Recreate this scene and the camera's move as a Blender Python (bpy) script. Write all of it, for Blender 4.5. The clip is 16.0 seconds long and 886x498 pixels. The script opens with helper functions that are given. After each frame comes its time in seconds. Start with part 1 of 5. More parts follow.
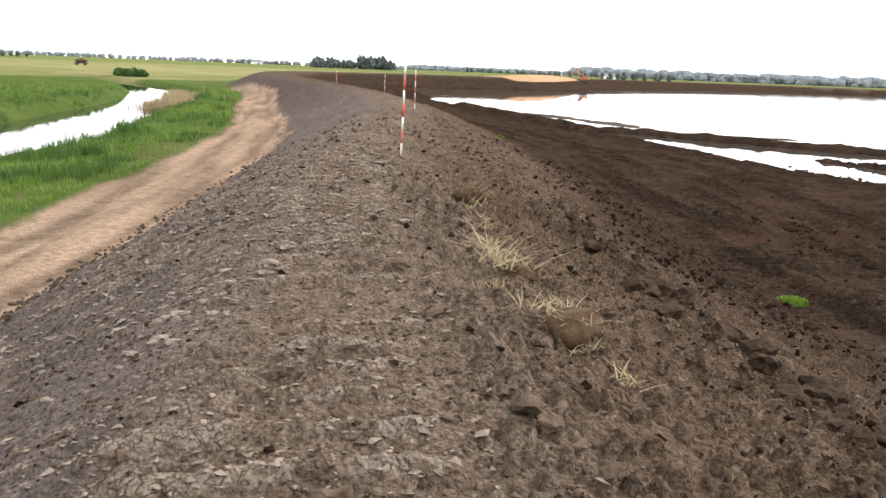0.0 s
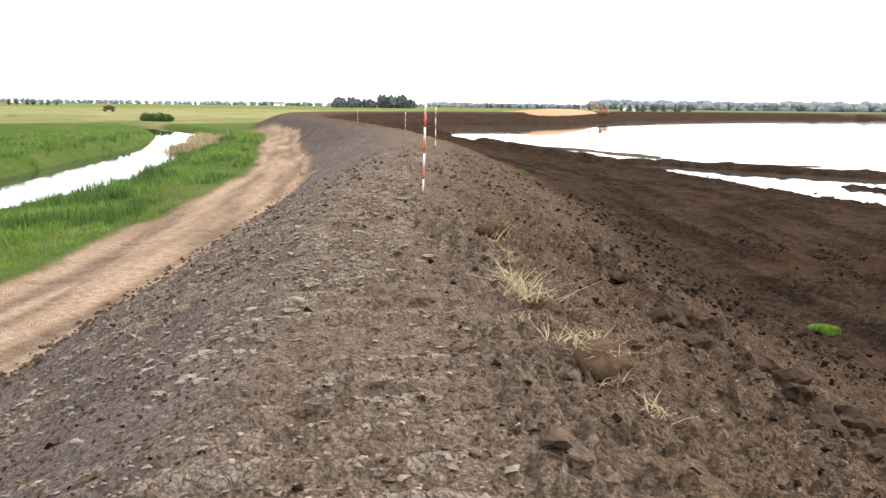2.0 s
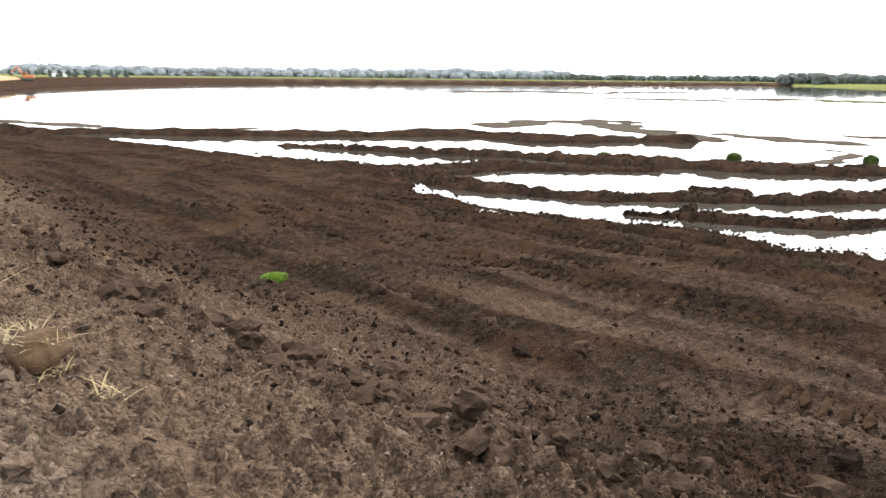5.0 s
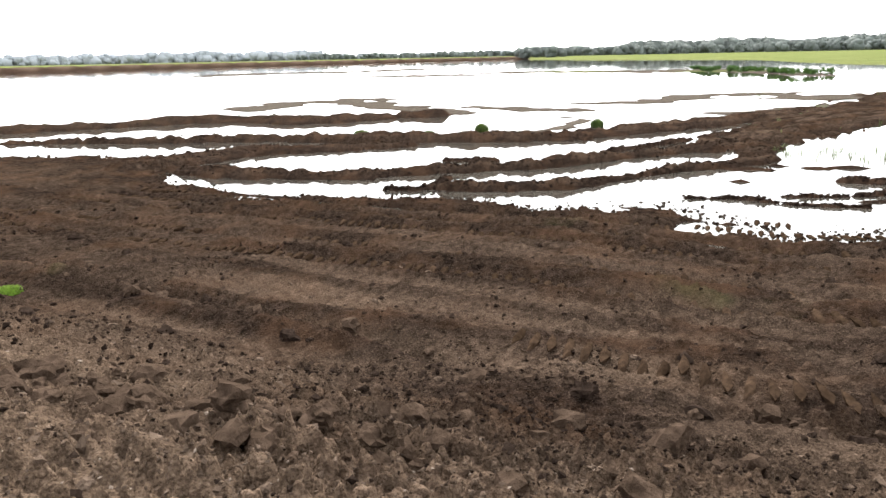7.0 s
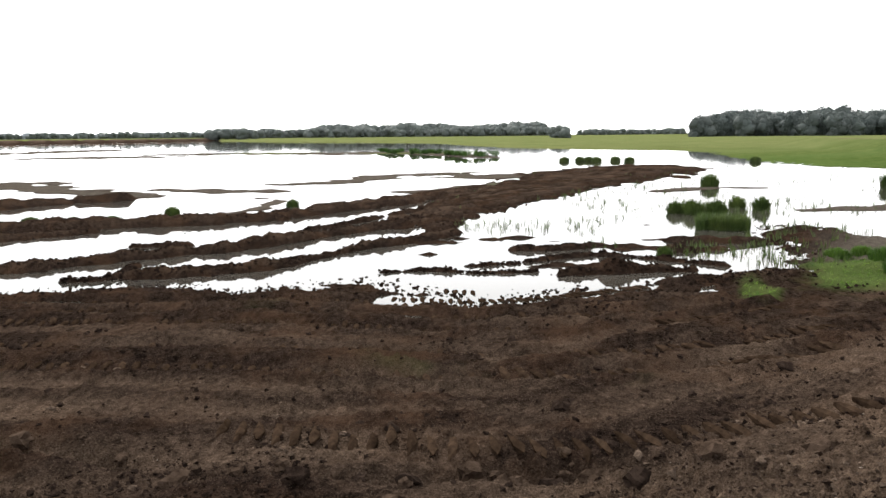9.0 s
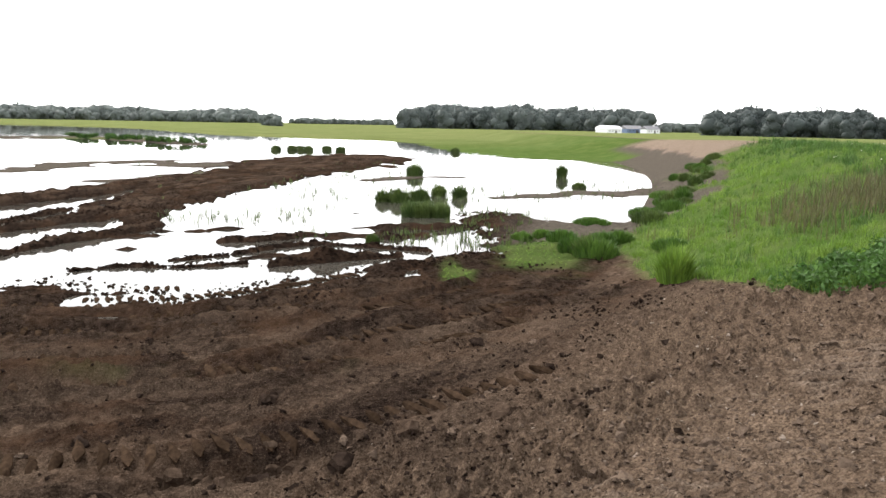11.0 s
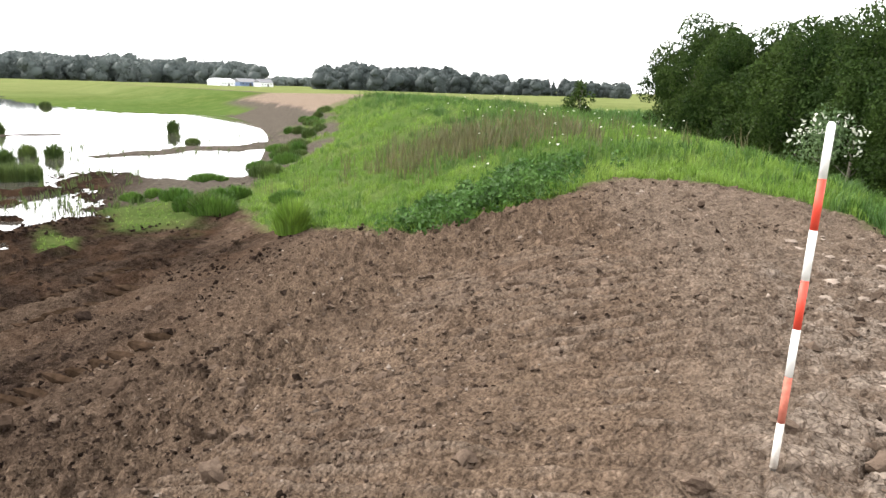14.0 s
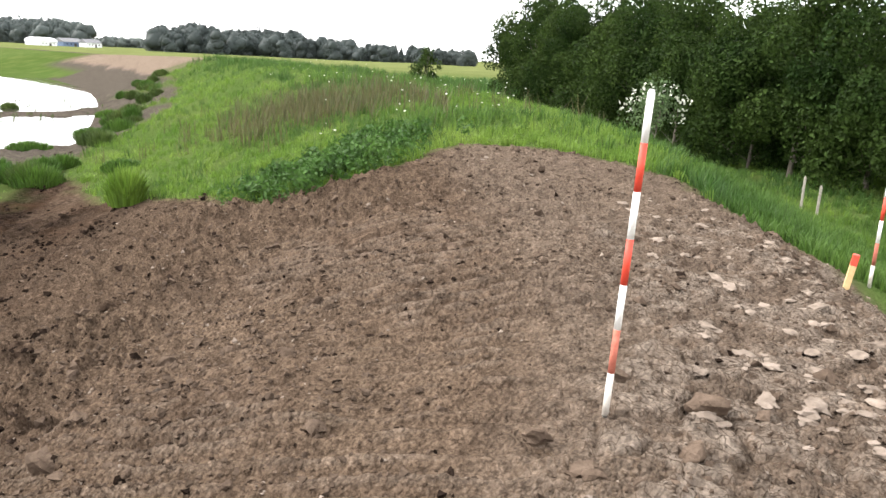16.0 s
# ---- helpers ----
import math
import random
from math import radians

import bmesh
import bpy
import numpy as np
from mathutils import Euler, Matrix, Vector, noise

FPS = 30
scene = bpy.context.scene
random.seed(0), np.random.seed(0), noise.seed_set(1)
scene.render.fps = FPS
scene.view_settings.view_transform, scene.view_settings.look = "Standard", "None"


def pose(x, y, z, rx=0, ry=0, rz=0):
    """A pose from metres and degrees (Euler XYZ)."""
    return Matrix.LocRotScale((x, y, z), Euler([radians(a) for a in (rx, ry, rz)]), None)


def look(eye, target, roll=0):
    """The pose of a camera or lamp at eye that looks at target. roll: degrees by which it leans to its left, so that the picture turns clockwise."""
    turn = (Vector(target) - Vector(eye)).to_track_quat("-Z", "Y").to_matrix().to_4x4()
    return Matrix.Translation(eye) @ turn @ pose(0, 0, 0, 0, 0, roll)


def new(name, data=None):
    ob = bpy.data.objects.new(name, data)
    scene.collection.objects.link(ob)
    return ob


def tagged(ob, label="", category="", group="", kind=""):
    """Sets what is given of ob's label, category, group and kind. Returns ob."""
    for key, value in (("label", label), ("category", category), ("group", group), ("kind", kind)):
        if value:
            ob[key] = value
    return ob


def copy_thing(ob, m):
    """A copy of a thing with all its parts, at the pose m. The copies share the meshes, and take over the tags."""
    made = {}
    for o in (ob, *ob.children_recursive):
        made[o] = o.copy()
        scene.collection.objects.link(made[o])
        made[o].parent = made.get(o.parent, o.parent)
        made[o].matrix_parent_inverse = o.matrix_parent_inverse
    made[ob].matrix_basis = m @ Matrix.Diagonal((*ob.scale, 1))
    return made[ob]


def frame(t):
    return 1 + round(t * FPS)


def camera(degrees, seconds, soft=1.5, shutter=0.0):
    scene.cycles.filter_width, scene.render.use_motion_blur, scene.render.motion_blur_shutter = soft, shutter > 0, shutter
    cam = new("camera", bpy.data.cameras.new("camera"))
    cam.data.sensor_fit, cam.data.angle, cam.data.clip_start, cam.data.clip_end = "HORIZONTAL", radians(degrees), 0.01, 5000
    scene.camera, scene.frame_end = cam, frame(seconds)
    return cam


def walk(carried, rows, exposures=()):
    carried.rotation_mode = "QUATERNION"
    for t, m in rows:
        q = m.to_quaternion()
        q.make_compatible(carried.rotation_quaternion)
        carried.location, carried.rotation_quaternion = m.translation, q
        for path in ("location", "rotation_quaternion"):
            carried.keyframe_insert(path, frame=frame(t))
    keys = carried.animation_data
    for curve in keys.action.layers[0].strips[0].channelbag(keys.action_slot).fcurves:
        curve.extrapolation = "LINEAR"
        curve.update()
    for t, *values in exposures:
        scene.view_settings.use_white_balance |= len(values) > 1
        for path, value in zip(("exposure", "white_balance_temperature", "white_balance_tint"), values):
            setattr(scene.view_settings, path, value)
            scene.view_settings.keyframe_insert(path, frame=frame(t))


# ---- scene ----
cam = camera(60.27, 16.0)
PATH = [
    (0.0, (-0.016, 0.000, 4.202), (-1.159, 9.672, 1.930), 2.26),
    (0.5, (-0.029, -0.016, 4.201), (-1.657, 9.646, 2.199), 1.89),
    (1.0, (-0.035, -0.014, 4.201), (-1.969, 9.622, 2.356), 1.35),
    (1.5, (-0.032, -0.009, 4.198), (-1.935, 9.644, 2.406), 1.00),
    (2.0, (-0.023, -0.003, 4.196), (-1.490, 9.719, 2.369), 0.66),
    (2.5, (-0.010, -0.005, 4.197), (-0.561, 9.806, 2.340), 0.88),
    (3.0, (0.013, -0.005, 4.195), (0.355, 9.810, 2.313), 0.35),
    (3.5, (0.047, -0.013, 4.197), (1.607, 9.674, 2.267), 0.08),
    (4.0, (0.079, -0.018, 4.198), (2.808, 9.396, 2.216), 0.37),
    (4.5, (0.109, -0.020, 4.192), (4.106, 8.915, 2.144), 0.82),
    (7.0, (0.237, -0.188, 4.190), (7.499, 6.240, 1.754), -1.15),
    (7.5, (0.260, -0.195, 4.187), (8.031, 5.748, 2.116), -0.58),
    (8.0, (0.276, -0.199, 4.187), (8.742, 4.842, 2.480), -1.10),
    (8.5, (0.274, -0.196, 4.182), (9.244, 3.925, 2.588), -1.26),
    (9.0, (0.275, -0.197, 4.186), (9.632, 3.010, 2.715), -0.52),
    (11.5, (0.318, -0.405, 4.216), (10.080, -1.771, 2.532), 1.05),
    (12.0, (0.322, -0.434, 4.214), (9.903, -2.706, 2.470), 0.99),
    (12.5, (0.323, -0.454, 4.209), (9.705, -3.400, 2.392), 1.25),
    (13.0, (0.325, -0.470, 4.206), (9.430, -4.137, 2.295), 1.47),
    (13.5, (0.331, -0.488, 4.202), (9.168, -4.739, 2.241), 1.51),
    (14.0, (0.327, -0.509, 4.198), (8.751, -5.486, 2.132), 1.72),
    (14.5, (0.325, -0.522, 4.196), (8.426, -5.985, 2.068), 1.97),
    (15.0, (0.315, -0.530, 4.196), (8.149, -6.327, 1.955), 1.62),
    (15.5, (0.313, -0.550, 4.192), (7.885, -6.656, 1.869), 1.59),
    (16.0, (0.314, -0.552, 4.191), (7.529, -7.045, 1.786), 2.75),
]
EXPOSURES = [(0.0, 0.65), (1.5, 0.8), (3.5, 0.85), (4.5, 0.98), (7.0, 1.25), (7.8, 1.08), (8.5, 0.58), (9.0, 0.38), (11.5, 0.88), (13.0, 1.15), (16.0, 1.1)]
walk(cam, [(t, look(e, g, r)) for t, e, g, r in PATH], EXPOSURES)

# ---- sky and sun: a bright overcast day ----
SUN_AZ, SUN_EL = -48.0, 42.0
world = bpy.data.worlds.new("overcast_sky")
scene.world = world
world.use_nodes = True
wn, wl = world.node_tree.nodes, world.node_tree.links
wn.clear()
sky = wn.new("ShaderNodeTexSky")
sky.sky_type, sky.sun_disc = "NISHITA", False
sky.sun_elevation, sky.sun_rotation = radians(SUN_EL), radians(-SUN_AZ)
sky.air_density, sky.dust_density, sky.ozone_density = 1.0, 0.6, 1.0
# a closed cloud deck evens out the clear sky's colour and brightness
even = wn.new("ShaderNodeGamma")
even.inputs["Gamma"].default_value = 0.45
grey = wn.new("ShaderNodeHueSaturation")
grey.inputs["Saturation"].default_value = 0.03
# Value also multiplies the sky's brightness, on top of the low Strength
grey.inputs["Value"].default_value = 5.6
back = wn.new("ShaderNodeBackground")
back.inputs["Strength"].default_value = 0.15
wout = wn.new("ShaderNodeOutputWorld")
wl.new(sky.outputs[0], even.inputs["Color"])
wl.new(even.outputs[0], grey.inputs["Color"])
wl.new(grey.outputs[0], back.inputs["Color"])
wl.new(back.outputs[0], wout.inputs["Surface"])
sun = new("sun", bpy.data.lights.new("sun", "SUN"))
sun.data.energy, sun.data.angle, sun.data.color = 2.4, radians(12), (1.0, 0.96, 0.9)
sd = Vector((-math.sin(radians(SUN_AZ)) * math.cos(radians(SUN_EL)), math.cos(radians(SUN_AZ)) * math.cos(radians(SUN_EL)), math.sin(radians(SUN_EL))))
sun.matrix_world = look(sd * 100, (0, 0, 0))

# ---- noise and plan helpers ----
_rng = np.random.RandomState(7)
_tab = _rng.rand(512, 512)


def vnoise(x, y):
    """Smooth value noise, 0 to 1, one lattice cell a unit."""
    xi, yi = np.floor(x).astype(np.int64), np.floor(y).astype(np.int64)
    fx, fy = x - xi, y - yi
    fx, fy = fx * fx * (3 - 2 * fx), fy * fy * (3 - 2 * fy)
    a, b = _tab[xi % 512, yi % 512], _tab[(xi + 1) % 512, yi % 512]
    c, d = _tab[xi % 512, (yi + 1) % 512], _tab[(xi + 1) % 512, (yi + 1) % 512]
    return (a * (1 - fx) + b * fx) * (1 - fy) + (c * (1 - fx) + d * fx) * fy


def fbm(x, y, size, octaves=3, seed=0):
    """Fractal noise about 0, from -1 to 1, with cells of that size in metres."""
    v, amp, tot = 0, 1.0, 0.0
    ca, sa = math.cos(0.6), math.sin(0.6)
    px, py = x / size + seed * 17.3, y / size - seed * 9.1
    for _ in range(octaves):
        v = v + amp * (vnoise(px, py) * 2 - 1)
        tot += amp
        amp *= 0.5
        px, py = (px * ca - py * sa) * 2.03 + 5.2, (px * sa + py * ca) * 2.03 + 1.7
    return v / tot


def clumps(x, y, cell, seed, share=0.75):
    """Lumps strewn over cells of that size: their height in units of the cell, and a random number for each."""
    px, py = x / cell, y / cell
    xi, yi = np.floor(px).astype(np.int64), np.floor(py).astype(np.int64)
    best, tone = np.zeros(x.shape), np.full(x.shape, 0.5)
    for i in (-1, 0, 1):
        for j in (-1, 0, 1):
            cx, cy = (xi + i + seed * 31) % 509, (yi + j + seed * 57) % 509
            ra, rb, rc, rd = _tab[cx, cy], _tab[cy, cx], _tab[(cx + 7) % 512, (cy + 3) % 512], _tab[(cx + 2) % 512, (cy + 11) % 512]
            dx, dy = px - (xi + i + ra), py - (yi + j + rb)
            t = rc * 6.283
            u, v = dx * np.cos(t) + dy * np.sin(t), (dy * np.cos(t) - dx * np.sin(t)) * (1.2 + 0.6 * rd)
            r = 0.28 + 0.4 * rd * rc
            h = np.where(rd < share, r * np.sqrt(np.clip(1 - (u * u + v * v) / (r * r), 0, 1)) * (0.6 + 0.8 * ra), 0)
            m = h > best
            best, tone = np.where(m, h, best), np.where(m, rb, tone)
    return best, tone


def step(a, b, v):
    k = np.clip((v - a) / (b - a), 0, 1)
    return k * k * (3 - 2 * k)


def spline(points, n):
    """A smooth line through plan points, n pieces between each two."""
    p = np.array(points, float)
    p = np.vstack([2 * p[0] - p[1], p, 2 * p[-1] - p[-2]])
    out = []
    for i in range(1, len(p) - 2):
        for k in range(n):
            u = k / n
            out.append(0.5 * (2 * p[i] + (p[i + 1] - p[i - 1]) * u + (2 * p[i - 1] - 5 * p[i] + 4 * p[i + 1] - p[i + 2]) * u * u
                              + (3 * p[i] - p[i - 1] - 3 * p[i + 1] + p[i + 2]) * u ** 3))
    out.append(p[-2])
    return np.array(out)


def line_dist(x, y, line):
    """For each place: the signed distance to the line (left of its way positive) and the length along it."""
    best = np.full(x.shape, 1e18)
    sgn = np.ones(x.shape)
    along = np.zeros(x.shape)
    off = np.zeros(x.shape)
    run = 0.0
    for i in range(len(line) - 1):
        ax, ay = line[i]
        dx, dy = line[i + 1] - line[i]
        ln = math.hypot(dx, dy)
        if ln < 1e-9:
            continue
        u = ((x - ax) * dx + (y - ay) * dy) / (ln * ln)
        uc = np.clip(u, 0, 1)
        ex, ey = x - ax - uc * dx, y - ay - uc * dy
        d = ex * ex + ey * ey
        side = (dx * (y - ay) - dy * (x - ax)) / ln
        m = (d < best - 1e-7) | ((d <= best + 1e-7) & (np.abs(side) > off))
        best = np.where(m, d, best)
        off = np.where(m, np.abs(side), off)
        sgn = np.where(m, np.where(side >= 0, 1.0, -1.0), sgn)
        along = np.where(m, run + uc * ln, along)
        run += ln
    return np.sqrt(best) * sgn, along


def plates(x, y, cell, seed):
    """Cracked ground: the distance from the nearest crack in units of the cell, and a random number for each plate."""
    px, py = x / cell, y / cell
    xi, yi = np.floor(px).astype(np.int64), np.floor(py).astype(np.int64)
    one, two, tone = np.full(x.shape, 9.0), np.full(x.shape, 9.0), np.zeros(x.shape)
    for i in (-1, 0, 1):
        for j in (-1, 0, 1):
            cx, cy = (xi + i + seed * 31) % 509, (yi + j + seed * 57) % 509
            d = np.hypot(px - (xi + i + _tab[cx, cy]), py - (yi + j + _tab[cy, cx]))
            m = d < one
            two = np.where(m, one, np.minimum(two, d))
            tone = np.where(m, _tab[(cx + 5) % 512, (cy + 9) % 512], tone)
            one = np.where(m, d, one)
    return two - one, tone


def raise_banks(x, y, z, banks, rag, rough):
    """Lifts z along lines of varying width; gives the new z and how far each place lies inside a bank."""
    inside = np.zeros(x.shape)
    z = z.copy()
    for line, h in banks:
        pad = line[:, 2].max() * 1.7 + 0.5
        m = (x > line[:, 0].min() - pad) & (x < line[:, 0].max() + pad) & (y > line[:, 1].min() - pad) & (y < line[:, 1].max() + pad)
        if not m.any():
            continue
        d, l = line_dist(x[m], y[m], line[:, :2])
        run = np.concatenate([[0], np.cumsum(np.hypot(*np.diff(line[:, :2], axis=0).T))])
        k = np.clip(1 - (d / (np.interp(l, run, line[:, 2]) * np.maximum(0.82 + 0.62 * rag[m], 0.15))) ** 2, -1, 1)
        z[m] = np.maximum(z[m], h * (np.sign(k) * np.abs(k) ** 0.7) * (1 + rough * rag[m]))
        inside[m] = np.maximum(inside[m], k)
    return z, inside


# ---- the plan ----
# the embankment's axis, from the far side of the lake past the camera to the grassy stretch
AXIS = spline([(900, 620), (520, 590), (270, 535), (110, 462), (18, 330), (-8, 232), (-35, 205), (-52, 172), (-45, 128), (-24, 80), (-14.5, 58), (-8.3, 41),
               (-5.5, 29.4), (-2.9, 12.5), (-1.6, 6.4), (0.1, -0.6), (1.9, -4.4), (4.9, -7.3), (8.8, -10.4), (14, -14), (24, -18.5), (40, -24.5),
               (60, -31), (85, -36), (115, -38), (165, -36), (240, -30)], 4)
_d, S_HERE = line_dist(np.array([0.1]), np.array([-0.6]), AXIS)
S_HERE = float(S_HERE[0])
SHORE = spline([(-24, 150), (-16, 119), (-9.6, 96), (-3.5, 79), (1, 67), (4.5, 60), (8.3, 53), (10.5, 46.5), (13.5, 40.5), (15.3, 37.2), (17, 34.4), (18.3, 32), (16.2, 28.5), (14.0, 25.2),
                (14.2, 20.5), (15.4, 18.0), (17.3, 15.5), (17.8, 13.5), (17.5, 11.7), (18.9, 10.5), (20.1, 8.7), (19.2, 7.6), (18.9, 5.9), (17.8, 5.0), (19, 4.2), (20.4, 3.2), (22.2, 1.1),
                (23, -1), (24.6, -2.9), (28.9, -3.2), (34, -2.6), (37.4, -3.0), (38.2, -5), (34.3, -6.8), (34.4, -9.7), (35.2, -12.5), (42, -16), (57.8, -21.4), (66, -25), (80, -29), (95, -27)], 2)
FAR_SHORE = spline([(95, -27), (112, -9), (160, -2), (205, 12), (240, 60), (400, 150), (500, 250), (620, 420), (800, 560)], 3)
ROAD = spline([(-16, -60), (-11, -25), (-8.6, -8), (-8.2, 2), (-8.4, 9), (-9.0, 14), (-10.3, 20), (-12.2, 29), (-16, 43), (-24.3, 64), (-31.5, 84), (-45, 108), (-70, 150)], 2)
CANAL = spline([(-20, -60), (-19.5, -20), (-21, 8), (-23, 26), (-24, 32), (-27.2, 40.5), (-31.2, 52), (-36.6, 69), (-47, 92), (-66, 118), (-100, 150), (-160, 190)], 2)
GRASS_EDGE = spline([(72, -27.5), (56, -23.2), (44, -18.6), (35, -14.4), (30, -10.4), (26, -7.6), (21, -6.4), (17.5, -6.1), (15, -5.9), (12.6, -6.1), (10.2, -5.8), (9.5, -7.0), (9.7, -8.6), (8.4, -9.8), (6.5, -9.9), (4.7, -8.8), (3.1, -7.7), (1.9, -6.2), (-0.5, -5.4), (-5, -7), (-14, -9), (-40, -12)], 2)
FURROW = spline([(5.3, 17), (6.0, 13.8), (6.4, 10.6), (6.8, 7.6), (6.9, 5.6), (6.9, 3.8), (7.8, 1.9), (8.0, 0.3), (7.9, -1.2), (8.0, -2.1), (8.1, -3.2)], 2)
HEAP = spline([(0.6, 10.4), (0.85, 8.9), (1.4, 7.4), (1.95, 6.4), (2.4, 5.5), (2.75, 4.6), (3.1, 3.7), (3.5, 2.8)], 2)
DRY_TRACK = spline([(9.6, -2.2), (8.9, -0.2), (8.4, 1.8), (8.2, 4.5), (8.0, 7)], 2)
TRACKS = [spline([(a * 1.0 + ox, b + oy) for a, b in ((11.5, 24), (13.4, 17), (14.8, 12), (16.0, 8), (16.6, 4.5), (17.5, 1.0), (19.5, -2.0))], 2)
          for ox, oy in ((0, 0), (1.2, 0.4), (-1.5, 0.2), (-3.6, -0.6), (-5.2, -0.4))]
WET_TRACKS = [spline([(19.4, 7.9), (19.5, 6.8), (19.5, 5.5)], 2), spline([(18.2, 7.4), (18.3, 6.4), (18.4, 5.2)], 2), spline([(18.5, 5.1), (19.6, 3.3), (21.8, 1.1)], 2)]
# pushed-up ridges of mud in the shallow water: points with half widths, and the height of each
RIDGES = [(spline(q, 3), h) for q, h in (
    (((-10.2, 100.1, 1.4), (-3.7, 81.9, 1.3), (1.1, 69.4, 1.3), (5, 62.8, 1.4), (9, 61, 1.4), (14.4, 56.4, 1.4), (20.2, 53.6, 1.8), (26, 51.3, 2.0), (31, 50, 2.2), (33, 46.4, 2.2), (34.3, 42.5, 2.6), (37.9, 40.6, 2.0), (42.8, 37.5, 0.8)), 0.4),
    (((15.9, 46.1, 0.4), (18.8, 42.3, 0.45), (21.6, 38.3, 0.5), (24.1, 35.7, 0.8), (26.3, 32.6, 1.1), (27.9, 29.9, 1.5), (30.2, 26.2, 1.6), (31.6, 24.4, 1.7), (33.5, 22.2, 1.7), (38.2, 20.2, 1.7), (42.7, 19, 1.8), (48.3, 17.9, 2.0), (58, 16.5, 2.2)), 0.32),
    (((18.9, 29.7, 1.2), (21.6, 30.1, 1.8), (23.6, 28.4, 1.6), (25.5, 27.4, 1.3), (27.4, 26.1, 0.9)), 0.22),
    (((15.9, 26.9, 0.7), (16.8, 24.6, 1.0), (17.8, 22.5, 1.2), (18.6, 20.8, 1.1), (20.1, 19.9, 0.8), (21.7, 18.8, 0.6)), 0.22),
    (((24.1, 20.7, 0.25), (25, 19, 0.4)), 0.12), (((15.2, 29.4, 1.6), (17.2, 30, 1.7), (19.5, 30.4, 1.6)), 0.22),
    (((21.6, 19, 0.7), (23.1, 17.8, 0.75), (25, 16.5, 0.75), (27.8, 15.6, 0.65), (30.7, 14.5, 0.7), (33.6, 13.3, 0.8), (36.4, 12.3, 1.0)), 0.24),
    (((29.8, 16.7, 0.22), (33, 16, 0.34), (37.5, 15.6, 0.4), (42.7, 14.9, 0.9)), 0.16),
    (((18.6, 16.2, 0.2), (19.4, 15.1, 0.5), (20.4, 14, 0.55), (21.8, 13, 0.5), (23.8, 12.4, 0.35), (26.3, 11.9, 0.4), (28.1, 11, 0.5), (30.7, 10.3, 0.8), (34.5, 11.6, 1.2)), 0.2),
    (((33, 13.2, 1.2), (36.9, 13.1, 2.3), (45.6, 12.9, 3.6), (58, 12.4, 5.6), (72, 11, 8.0), (86, 8.5, 10.0), (97, 6.5, 9.0)), 0.3),
    (((27.3, 6.2, 0.4), (27.9, 5, 0.5), (28.7, 3.8, 0.2)), 0.16), (((23.5, 6.9, 0.13), (24.4, 5.6, 0.16), (26.1, 4.2, 0.26), (26.9, 2.8, 0.2), (26.3, 0.5, 0.26), (25.8, -1, 0.3)), 0.12),
    (((22.8, 3.8, 0.12), (23.2, 3, 0.34), (24, 1.6, 0.36), (24.6, 0, 0.25)), 0.16), (((22, 1.1, 0.4), (23.1, -0.8, 0.55), (24, -1.8, 0.6), (24.7, -3, 0.4)), 0.2),
    (((21.6, 9.2, 0.12), (22.4, 7.8, 0.18), (22.4, 6.2, 0.12), (23.1, 4.6, 0.14)), 0.09), (((17.6, 17.6, 0.1), (18.4, 16.6, 0.2), (20.5, 17.5, 0.24)), 0.1))]
# flat banks of pale silt that hardly rise out of the water
SILT = [(spline(q, 3), 0.07) for q in (
    ((40.1, 56.8, 1.9), (46, 61.5, 5.0), (52.5, 60.6, 6.0), (49, 50, 3.6), (47, 44, 2.4), (46.2, 38.5, 1.6)), ((52.4, 41.4, 2.0), (51.1, 35.8, 2.6), (52.7, 32, 2.0)),
    ((46, 28.8, 0.8), (44.4, 26.2, 0.9), (39.5, 24.8, 1.2), (35.4, 24.8, 1.0)), ((59.7, 35.7, 1.6), (64.1, 31.5, 2.0), (73.6, 30.9, 3.4), (78.5, 27.2, 6.0), (74.5, 20.8, 4.6)),
    ((53.8, 21.2, 1.2), (58.1, 18.8, 1.5), (63.9, 16.8, 2.0)), ((-3.9, 88.5, 1.3), (1.3, 82.1, 1.6), (5.8, 73.8, 2.6), (9.1, 68.6, 1.4)), ((12.7, 62.8, 1.5), (18.7, 63.4, 1.6)),
    ((127, 206, 9), (160, 214, 26), (176, 195, 20), (222, 204, 16)), ((133, 132, 13), (140, 118, 14)), ((163, 124, 14), (172.5, 108, 14), (171, 86, 16), (184, 78, 13)),
    ((186, 82, 8), (171, 62, 9), (140, 38.5, 4)), ((45.5, -5.5, 0.7), (47.5, -9, 1.4), (50, -13, 2.0), (52, -17.5, 2.2)), ((58, 3.2, 0.8), (62.5, -0.5, 1.2), (63.5, -4.5, 0.7)))]
EYE_XY = (0.15, -0.3)


